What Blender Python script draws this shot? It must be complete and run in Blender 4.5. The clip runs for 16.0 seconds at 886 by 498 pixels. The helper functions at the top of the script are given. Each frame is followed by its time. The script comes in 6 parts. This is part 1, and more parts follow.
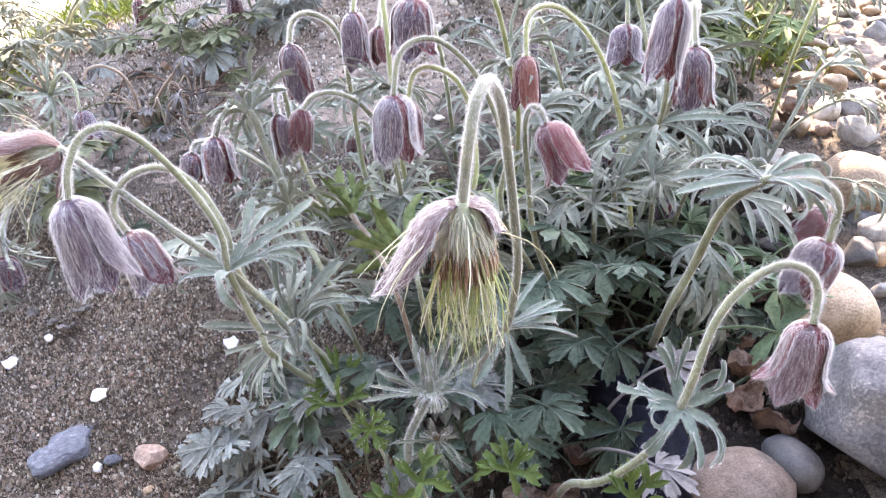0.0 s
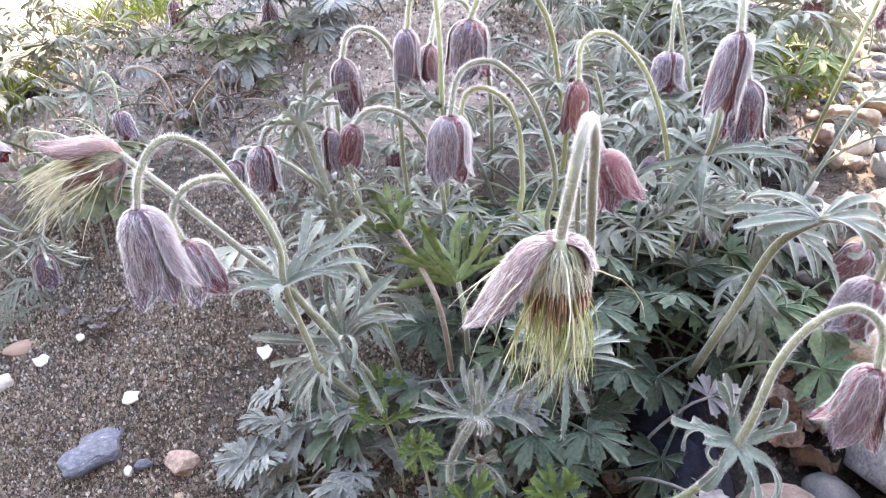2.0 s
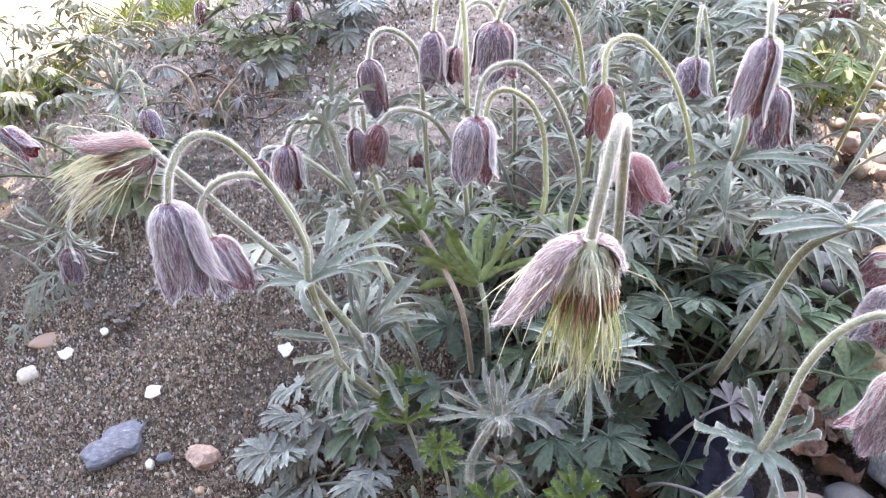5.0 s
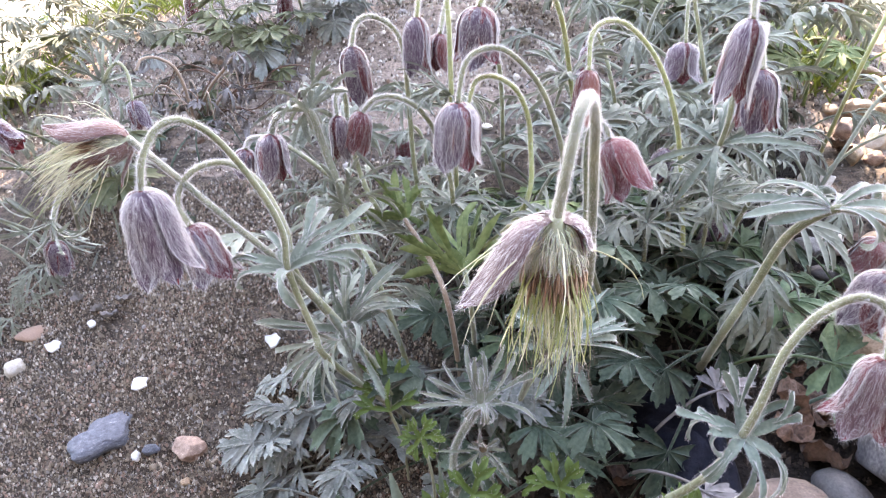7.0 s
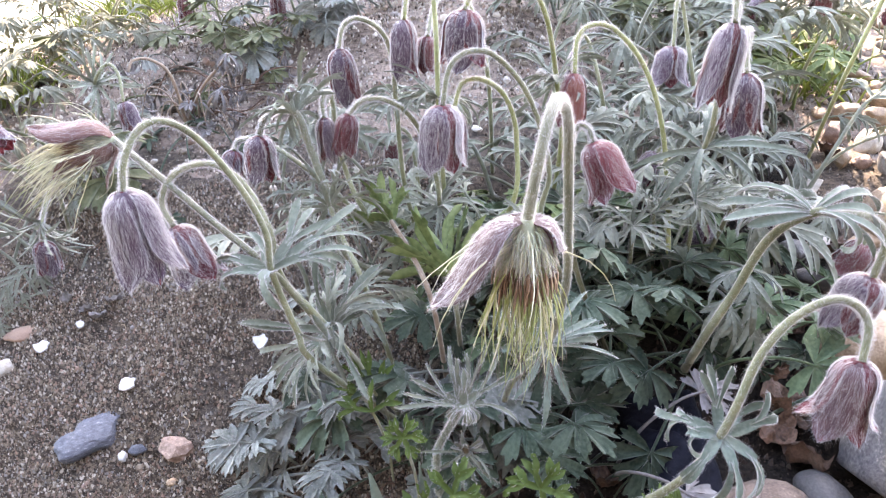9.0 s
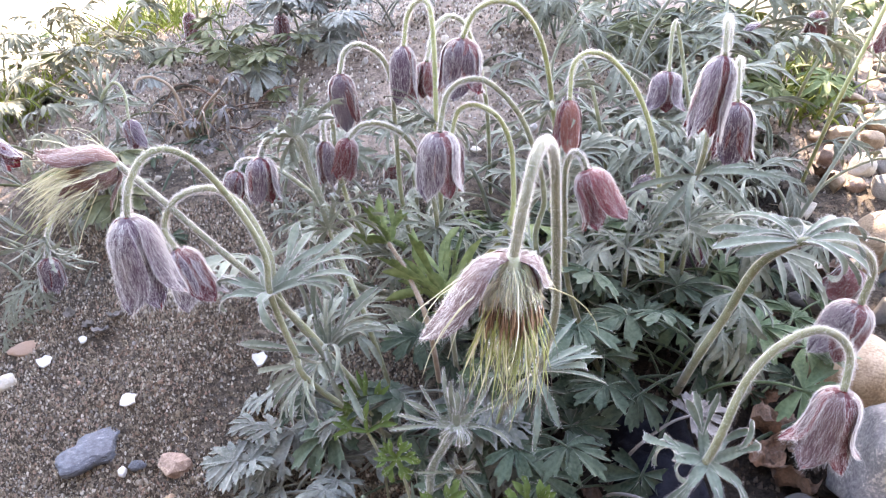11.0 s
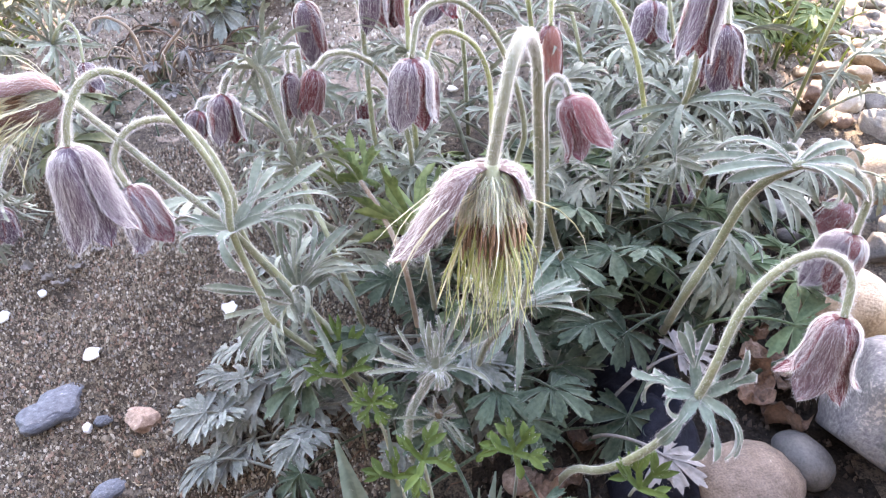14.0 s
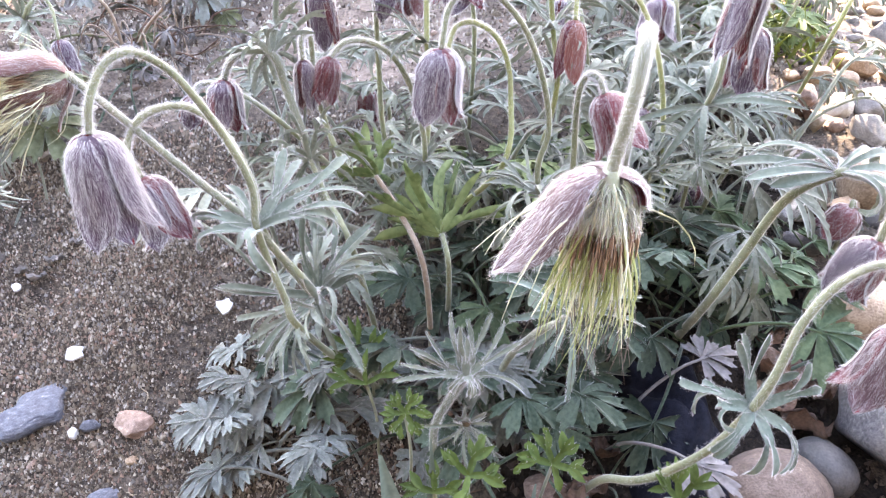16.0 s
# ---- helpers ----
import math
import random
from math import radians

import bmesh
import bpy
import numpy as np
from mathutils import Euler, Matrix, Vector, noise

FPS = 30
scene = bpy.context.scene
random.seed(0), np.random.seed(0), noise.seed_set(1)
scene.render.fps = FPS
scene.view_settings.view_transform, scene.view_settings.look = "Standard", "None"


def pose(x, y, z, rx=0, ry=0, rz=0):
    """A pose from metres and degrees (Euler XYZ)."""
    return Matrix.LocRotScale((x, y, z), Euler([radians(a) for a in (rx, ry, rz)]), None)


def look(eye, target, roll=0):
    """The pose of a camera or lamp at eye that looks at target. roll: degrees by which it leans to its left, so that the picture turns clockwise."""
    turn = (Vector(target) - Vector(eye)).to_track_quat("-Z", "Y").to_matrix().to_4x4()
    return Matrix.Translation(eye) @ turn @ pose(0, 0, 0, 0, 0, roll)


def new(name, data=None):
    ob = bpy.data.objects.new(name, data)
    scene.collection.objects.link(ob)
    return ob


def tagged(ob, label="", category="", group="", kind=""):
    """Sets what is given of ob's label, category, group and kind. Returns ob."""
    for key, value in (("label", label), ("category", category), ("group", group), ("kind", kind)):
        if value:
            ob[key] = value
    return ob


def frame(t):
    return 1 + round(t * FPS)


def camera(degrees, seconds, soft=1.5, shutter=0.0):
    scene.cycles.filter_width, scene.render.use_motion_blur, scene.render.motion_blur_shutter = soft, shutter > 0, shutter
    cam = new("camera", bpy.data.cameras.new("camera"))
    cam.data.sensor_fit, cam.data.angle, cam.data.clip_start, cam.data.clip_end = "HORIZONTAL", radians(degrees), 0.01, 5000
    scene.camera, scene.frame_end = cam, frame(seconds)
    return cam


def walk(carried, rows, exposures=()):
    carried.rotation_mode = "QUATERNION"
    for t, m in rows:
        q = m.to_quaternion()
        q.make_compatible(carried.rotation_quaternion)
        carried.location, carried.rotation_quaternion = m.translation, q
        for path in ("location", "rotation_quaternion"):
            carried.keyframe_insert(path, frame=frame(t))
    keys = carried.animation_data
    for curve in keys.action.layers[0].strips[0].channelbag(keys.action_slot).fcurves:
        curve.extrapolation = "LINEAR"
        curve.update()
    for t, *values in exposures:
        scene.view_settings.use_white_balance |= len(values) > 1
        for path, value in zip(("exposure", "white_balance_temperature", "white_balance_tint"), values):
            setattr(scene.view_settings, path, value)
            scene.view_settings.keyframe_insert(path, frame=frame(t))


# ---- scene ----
cam = camera(63.1, 16.0, soft=1.2)
METRES, EYE, TILT, LEAN, TURN = 0.125, 0.25, -30.0, 2.0, 0.0
ROWS = [
    (0.0, 0.0, 0.0, 0.0, 0.0, 0.0, -0.0),
    (0.5, -0.0309, -0.0072, 0.0053, 0.09, 0.29, -0.65),
    (1.0, -0.0615, -0.021, 0.024, 0.15, 0.51, -1.69),
    (1.5, -0.1232, -0.016, 0.0428, -0.11, 0.8, -2.34),
    (2.0, -0.1519, -0.0051, 0.0355, 0.04, 0.65, -2.68),
    (2.5, -0.1776, -0.0066, 0.025, -0.3, 0.6, -3.32),
    (3.0, -0.1817, -0.0191, 0.0176, 0.09, 0.38, -3.62),
    (3.5, -0.1912, -0.0181, 0.0261, 0.7, 0.68, -4.5),
    (6.0, -0.1452, -0.005, 0.0106, 1.51, 0.91, -3.39),
    (6.5, -0.1265, 0.0076, -0.0029, 1.39, 0.6, -3.51),
    (7.0, -0.1153, 0.0089, 0.0065, 1.41, 0.41, -3.29),
    (7.5, -0.1019, -0.0031, 0.0173, 1.15, 0.71, -3.52),
    (8.0, -0.0826, 0.0005, 0.0065, 1.0, 0.59, -3.63),
    (10.5, -0.0656, -0.0063, 0.0129, 1.65, 0.8, -3.19),
    (11.0, -0.0539, -0.0486, 0.0476, 1.44, 1.44, -4.0),
    (11.5, -0.0323, -0.0521, 0.0537, 1.56, 0.91, -4.72),
    (12.0, 0.0104, -0.0586, 0.0431, 0.98, 0.64, -4.16),
    (12.5, 0.0066, -0.0492, 0.0402, 0.91, 0.52, -4.13),
    (13.0, 0.0023, -0.0085, 0.0228, 0.83, -0.1, -3.95),
    (13.5, -0.0163, 0.0358, 0.0038, 0.82, -0.9, -3.03),
    (14.0, -0.0385, 0.0814, -0.0221, -0.12, -1.66, -2.96),
    (14.5, -0.0721, 0.1388, -0.0455, -1.72, -2.0, -2.61),
    (15.0, -0.1333, 0.1835, -0.0447, -3.86, -2.82, -2.78),
    (15.5, -0.2033, 0.2073, -0.0221, -3.76, -2.56, -3.65),
    (16.0, -0.259, 0.1814, -0.0106, -4.12, -2.15, -4.03),
]
walk(cam, [(t, pose(0, 0, EYE, TILT, LEAN, TURN) @ pose(METRES * x, METRES * y, METRES * z, 90 + pitch, roll, yaw)) for t, x, y, z, yaw, pitch, roll in ROWS],
     exposures=[(0.0, 4.14, 8120, 21), (3.5, 4.12, 8120, 21), (6.5, 4.09, 8120, 21), (11.0, 4.04, 8120, 21), (12.5, 4.07, 8120, 21), (14.0, 4.26, 8120, 21), (16.0, 4.35, 8120, 21)])

# ---- light ----
world = bpy.data.worlds.new("sky")
scene.world = world
world.use_nodes = True
wn = world.node_tree.nodes
sky = wn.new("ShaderNodeTexSky")
sky.sky_type, sky.sun_disc = "NISHITA", False
SUN_UP, SUN_ROUND = 38.0, 5.0      # degrees above the ground; round from straight ahead to the right
sky.sun_elevation, sky.sun_rotation = radians(SUN_UP), radians(SUN_ROUND)
wn["Background"].inputs[1].default_value = 0.15
world.node_tree.links.new(sky.outputs[0], wn["Background"].inputs[0])
lamp = bpy.data.lights.new("sun", "SUN")
lamp.energy, lamp.angle, lamp.color = 2.3, radians(0.6), (1.0, 0.9, 0.78)
sun = new("sun", lamp)
toward_sun = Vector((math.sin(radians(SUN_ROUND)) * math.cos(radians(SUN_UP)),
                     math.cos(radians(SUN_ROUND)) * math.cos(radians(SUN_UP)), math.sin(radians(SUN_UP))))
sun.matrix_world = look(toward_sun * 5, (0, 0, 0))


def block(name, corners, top):
    """An upright wall over four corners of its plan."""
    bm = bmesh.new()
    low = [bm.verts.new((v[0], v[1], -0.3)) for v in corners]
    high = [bm.verts.new((v[0], v[1], top)) for v in corners]
    bm.faces.new(high), bm.faces.new(low[::-1])
    for i in range(4):
        j = (i + 1) % 4
        bm.faces.new((low[i], low[j], high[j], high[i]))
    me = bpy.data.meshes.new(name)
    bm.to_mesh(me)
    bm.free()
    return me


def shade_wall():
    """Plain wall end added unseen, far behind the bed, to shade the flowers."""
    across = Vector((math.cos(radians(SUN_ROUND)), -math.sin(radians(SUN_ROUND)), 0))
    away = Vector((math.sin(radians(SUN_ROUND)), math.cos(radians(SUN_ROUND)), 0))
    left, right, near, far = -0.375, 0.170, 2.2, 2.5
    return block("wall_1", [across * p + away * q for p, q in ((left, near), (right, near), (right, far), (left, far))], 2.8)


# ---- materials ----
def material(name, dark, light, scale=60.0, stretch=(1, 1, 1), rough=0.7, bump=0.3, fine=6.0, thin=0.0, vary=0.15, coat=0.0, specks=None, sharp=0.14, gloss=0.35):
    """Two scales of noise between two colours, relief of the same grain; thin: share of light let through."""
    m = bpy.data.materials.new(name)
    m.use_nodes = True
    n, ln = m.node_tree.nodes, m.node_tree.links
    bsdf, out = n["Principled BSDF"], n["Material Output"]
    coord, mapping = n.new("ShaderNodeTexCoord"), n.new("ShaderNodeMapping")
    mapping.inputs["Scale"].default_value = stretch
    ln.new(coord.outputs["Object"], mapping.inputs[0])
    a, b = n.new("ShaderNodeTexNoise"), n.new("ShaderNodeTexNoise")
    a.inputs["Scale"].default_value, b.inputs["Scale"].default_value = scale, scale * fine
    a.inputs["Detail"].default_value, b.inputs["Detail"].default_value = 4, 3
    mix = n.new("ShaderNodeMath")
    mix.operation = "MULTIPLY_ADD"
    mix.inputs[1].default_value = 0.45
    for t in (a, b):
        ln.new(mapping.outputs[0], t.inputs["Vector"])
    ln.new(b.outputs[0], mix.inputs[0])
    half = n.new("ShaderNodeMath")
    half.operation = "MULTIPLY"
    half.inputs[1].default_value = 0.55
    ln.new(a.outputs[0], half.inputs[0])
    ln.new(half.outputs[0], mix.inputs[2])
    ramp = n.new("ShaderNodeValToRGB")
    ramp.color_ramp.elements[0].position, ramp.color_ramp.elements[1].position = 0.5 - sharp, 0.5 + sharp
    ramp.color_ramp.elements[0].color, ramp.color_ramp.elements[1].color = (*dark, 1), (*light, 1)
    if specks:
        e = ramp.color_ramp.elements.new(0.5 + sharp * 1.5)
        e.color = (*specks, 1)
    ln.new(mix.outputs[0], ramp.inputs[0])
    info, hsv = n.new("ShaderNodeObjectInfo"), n.new("ShaderNodeHueSaturation")
    rng = n.new("ShaderNodeMapRange")
    rng.inputs["To Min"].default_value, rng.inputs["To Max"].default_value = 1 - vary, 1 + vary
    ln.new(info.outputs["Random"], rng.inputs["Value"])
    ln.new(rng.outputs[0], hsv.inputs["Value"])
    ln.new(ramp.outputs[0], hsv.inputs["Color"])
    ln.new(hsv.outputs[0], bsdf.inputs["Base Color"])
    bsdf.inputs["Roughness"].default_value = rough
    bsdf.inputs["Specular IOR Level"].default_value = gloss
    if coat:
        bsdf.inputs["Sheen Weight"].default_value = coat
        bsdf.inputs["Sheen Roughness"].default_value = 0.4
    if bump:
        relief = n.new("ShaderNodeBump")
        relief.inputs["Strength"].default_value, relief.inputs["Distance"].default_value = bump, 0.001
        ln.new(mix.outputs[0], relief.inputs["Height"])
        ln.new(relief.outputs[0], bsdf.inputs["Normal"])
    if thin:
        tr, ms = n.new("ShaderNodeBsdfTranslucent"), n.new("ShaderNodeMixShader")
        ln.new(hsv.outputs[0], tr.inputs[0])
        ms.inputs[0].default_value = thin
        ln.new(bsdf.outputs[0], ms.inputs[1])
        ln.new(tr.outputs[0], ms.inputs[2])
        ln.new(ms.outputs[0], out.inputs[0])
    return m


# dark humus, its colour deepened to hold the shade between leaves
SHADE_HUMUS = material("shade_black_humus", (0.005, 0.004, 0.0035), (0.026, 0.021, 0.018), 240, bump=1.0, fine=4, rough=0.95, vary=0, gloss=0.1)
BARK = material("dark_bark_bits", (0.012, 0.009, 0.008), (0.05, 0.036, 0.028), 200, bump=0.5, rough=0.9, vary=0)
# soil base set darker than its grains: shade in the gaps, as colour
SOIL = material("gritty_soil", (0.012, 0.009, 0.007), (0.105, 0.084, 0.067), 330, bump=1.0, fine=4, rough=0.95, vary=0, sharp=0.1)
CRUMB = material("soil_crumb", (0.12, 0.099, 0.077), (0.275, 0.236, 0.192), 260, bump=0.4, rough=0.95, vary=0)
CRUMB_PALE = material("pale_grit", (0.3, 0.272, 0.235), (0.58, 0.55, 0.495), 260, bump=0.4, rough=0.9, vary=0)
SOIL_DRY = material("dry_pale_soil", (0.055, 0.042, 0.034), (0.225, 0.18, 0.15), 170, bump=1.0, fine=4, rough=0.95, vary=0)
SOIL_DARK = material("dark_soil_crumb", (0.032, 0.025, 0.02), (0.1, 0.078, 0.064), 260, bump=0.4, rough=0.95, vary=0)
STEM = material("downy_stem", (0.125, 0.14, 0.075), (0.235, 0.247, 0.155), 90, thin=0.1, bump=0.2, coat=0.5)
STEM_GREY = material("grey_downy_stem", (0.1, 0.11, 0.075), (0.18, 0.187, 0.13), 90, thin=0.1, bump=0.2, coat=0.3)
STEM_PALE = material("pale_stem", (0.2, 0.23, 0.085), (0.33, 0.35, 0.17), 90, thin=0.15, bump=0.2, coat=0.5)
STEM_BROWN = material("brownish_stem", (0.18, 0.13, 0.095), (0.3, 0.23, 0.17), 90, bump=0.2, coat=0.4)
HAIR = material("silky_hair", (0.58, 0.565, 0.58), (0.74, 0.72, 0.74), 200, thin=0.5, bump=0, rough=0.4)
MAUVE = material("mauve_sepal", (0.042, 0.023, 0.044), (0.11, 0.066, 0.104), 5, (3, 3, 0.35), rough=0.55, thin=0.22, bump=0.5, coat=0.5)
WINE = material("wine_red_sepal", (0.055, 0.008, 0.015), (0.15, 0.024, 0.036), 5, (3, 3, 0.35), rough=0.5, thin=0.25, bump=0.5, coat=0.15)
ROSE = material("rose_sepal", (0.095, 0.022, 0.027), (0.22, 0.07, 0.074), 5, (3, 3, 0.35), rough=0.55, thin=0.28, bump=0.5, coat=0.35)
DEEP = material("deep_rose_sepal", (0.085, 0.014, 0.021), (0.2, 0.045, 0.055), 5, (3, 3, 0.35), rough=0.55, thin=0.25, bump=0.5, coat=0.25)
CORAL = material("brick_pink_sepal", (0.17, 0.05, 0.045), (0.34, 0.14, 0.12), 5, (3, 3, 0.35), rough=0.55, thin=0.3, bump=0.5, coat=0.3)
DUSKY = material("dusky_brown_mauve_sepal", (0.06, 0.03, 0.038), (0.15, 0.088, 0.1), 5, (3, 3, 0.35), rough=0.55, thin=0.22, bump=0.5, coat=0.35)
CRIMSON = material("crimson_sepal_lining", (0.14, 0.008, 0.014), (0.32, 0.025, 0.036), 5, (3, 3, 0.5), rough=0.4, thin=0.35, bump=0.3)
SILVER = material("silvery_leaf", (0.17, 0.195, 0.155), (0.31, 0.34, 0.285), 90, thin=0.35, bump=0.5, coat=0.5, vary=0.22, rough=0.85, gloss=0.12)
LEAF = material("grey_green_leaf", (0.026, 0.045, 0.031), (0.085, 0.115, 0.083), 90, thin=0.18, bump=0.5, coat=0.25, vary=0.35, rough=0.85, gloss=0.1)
GREEN = material("fresh_green_leaf", (0.085, 0.135, 0.05), (0.23, 0.295, 0.135), 70, thin=0.3, bump=0.3, vary=0.22)
ANTHER = material("withered_anther", (0.14, 0.08, 0.055), (0.28, 0.19, 0.13), 200, bump=0.2)
STYLE = material("lime_style", (0.27, 0.325, 0.12), (0.5, 0.55, 0.28), 60, thin=0.35, bump=0)
STYLE_PALE = material("pale_style", (0.5, 0.5, 0.34), (0.72, 0.71, 0.55), 60, thin=0.35, bump=0)
SEED = material("grey_green_seed_down", (0.3, 0.34, 0.22), (0.5, 0.53, 0.4), 60, thin=0.3, bump=0)
STYLE_DARK = material("dark_style_tip", (0.06, 0.045, 0.04), (0.12, 0.09, 0.08), 60, bump=0)
DEAD = material("dead_leaf", (0.04, 0.022, 0.015), (0.155, 0.09, 0.063), 130, bump=1.0, vary=0.3)
RUSSET = material("russet_dead_leaf", (0.1, 0.05, 0.03), (0.24, 0.145, 0.1), 130, bump=0.8, thin=0.15, vary=0.1)
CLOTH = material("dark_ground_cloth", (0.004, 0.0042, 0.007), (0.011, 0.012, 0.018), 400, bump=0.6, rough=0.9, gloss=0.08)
STONE_BLUE = material("blue_grey_stone", (0.062, 0.071, 0.092), (0.142, 0.155, 0.19), 7, bump=1.0, fine=6, vary=0.1, specks=(0.31, 0.325, 0.35), sharp=0.1)
STONE_PINK = material("pinkish_stone", (0.13, 0.085, 0.068), (0.3, 0.215, 0.175), 3.2, bump=0.8, fine=7, sharp=0.11, specks=(0.42, 0.37, 0.33))
STONE_TAN = material("tan_pebble", (0.17, 0.115, 0.072), (0.37, 0.275, 0.19), 2.2, bump=0.5, fine=8, rough=0.6, vary=0.2, sharp=0.12)
STONE_GREY = material("grey_pebble", (0.12, 0.117, 0.115), (0.26, 0.25, 0.24), 2.2, bump=0.7, fine=9, rough=0.65, vary=0.25, specks=(0.42, 0.41, 0.4), sharp=0.11)
STONE_ROCK = material("blue_grey_rock", (0.06, 0.057, 0.062), (0.15, 0.139, 0.142), 2.6, bump=1.0, fine=12, rough=0.8, specks=(0.27, 0.235, 0.215), sharp=0.1)
HEART = material("bud_heart", (0.06, 0.045, 0.03), (0.13, 0.105, 0.065), 200, bump=0.3)
DOWNY = material("downy_shoot_leaf", (0.11, 0.128, 0.095), (0.205, 0.222, 0.17), 90, thin=0.3, bump=0.5, coat=0.6, vary=0.2)
STONE_CREAM = material("cream_stone", (0.3, 0.27, 0.23), (0.46, 0.43, 0.38), 3, bump=0.6, fine=8, rough=0.7, vary=0.1)
STRAP = material("arching_ruff_leaf", (0.125, 0.16, 0.125), (0.225, 0.265, 0.22), 90, thin=0.35, bump=0.4, coat=0.7, vary=0.15, rough=0.85, gloss=0.12)
STONE_BUFF = material("buff_rock", (0.068, 0.051, 0.042), (0.16, 0.122, 0.103), 2.6, bump=0.8, fine=9, rough=0.75, specks=(0.3, 0.25, 0.21), sharp=0.12)
ASH = material("ash_grey_leaf", (0.115, 0.132, 0.117), (0.245, 0.263, 0.245), 90, thin=0.2, bump=0.5, coat=0.4, vary=0.3, rough=0.85, gloss=0.12)
OLIVE = material("olive_green_leaf", (0.095, 0.11, 0.06), (0.21, 0.23, 0.135), 80, thin=0.3, bump=0.4, coat=0.2, vary=0.2, gloss=0.15)
PALE = material("pale_sunlit_leaf", (0.19, 0.2, 0.145), (0.32, 0.33, 0.255), 80, thin=0.35, bump=0.4, coat=0.3, vary=0.2, gloss=0.12)
STAR = material("blue_green_ruff_leaf", (0.105, 0.145, 0.12), (0.2, 0.25, 0.21), 120, thin=0.3, bump=0.4, coat=0.7, vary=0.12, rough=0.85, gloss=0.12)
MEADOW = material("mid_green_leaf", (0.05, 0.085, 0.048), (0.125, 0.175, 0.1), 80, thin=0.25, bump=0.4, coat=0.2, vary=0.25, rough=0.8, gloss=0.12)
LIME = material("bright_young_leaf", (0.04, 0.075, 0.014), (0.1, 0.15, 0.034), 70, thin=0.25, bump=0.3, vary=0.15)
DUSTY = material("dusty_mauve_leaf", (0.125, 0.117, 0.115), (0.23, 0.217, 0.215), 90, thin=0.2, bump=0.5, vary=0.15)
STRAW = material("dry_straw", (0.2, 0.16, 0.11), (0.38, 0.32, 0.24), 200, bump=0.2, vary=0)
GRASS = material("yellow_green_grass", (0.14, 0.19, 0.04), (0.28, 0.34, 0.1), 60, thin=0.35, bump=0.1, vary=0)
SEA = material("blue_green_blade", (0.1, 0.145, 0.12), (0.19, 0.245, 0.21), 60, thin=0.25, bump=0.3, coat=0.4, gloss=0.2)
STONE_DARK = material("slate_pebble", (0.05, 0.049, 0.05), (0.115, 0.11, 0.108), 2, bump=0.4, rough=0.55, vary=0.25)
CHIP = material("white_chip", (0.36, 0.37, 0.39), (0.52, 0.53, 0.55), 60, bump=0.3, vary=0.05)
PLASTER = material("wall_plaster", (0.42, 0.4, 0.37), (0.52, 0.5, 0.46), 8, bump=0.3, rough=0.9, vary=0)
PLASTER_DARK = material("dark_wall", (0.045, 0.045, 0.047), (0.08, 0.08, 0.083), 8, bump=0.3, rough=0.9, vary=0)
PAVING = material("pale_paving", (0.5, 0.48, 0.45), (0.64, 0.62, 0.58), 30, bump=0.3, rough=0.9, vary=0)
FLATBROWN = material("brown_flat_stone", (0.2, 0.13, 0.095), (0.32, 0.22, 0.17), 60, bump=0.4)


# ---- building blocks ----
def step(a, b, x):
    t = min(1.0, max(0.0, (x - a) / (b - a)))
    return t * t * (3 - 2 * t)


def height(x, y):
    """The bed rises away from the camera, less so on the pebbles, and levels off behind."""
    rise = 0.33 - 0.17 * step(-0.02, 0.15, x)
    back = max(-0.3, y - 0.22)
    if back > 0.36:
        back = 0.36 + 0.2 * min(back - 0.36, 0.6)
    return 0.0236 + 0.17 * max(-0.4, min(x, 0.1)) + rise * back


def surface(x, y):
    """The bed with its clods and hollows."""
    return (height(x, y) + 0.004 * noise.noise((x * 22, y * 22, 0)) + 0.002 * noise.noise((x * 75, y * 75, 3))
            + 0.001 * noise.noise((x * 170, y * 170, 5)))


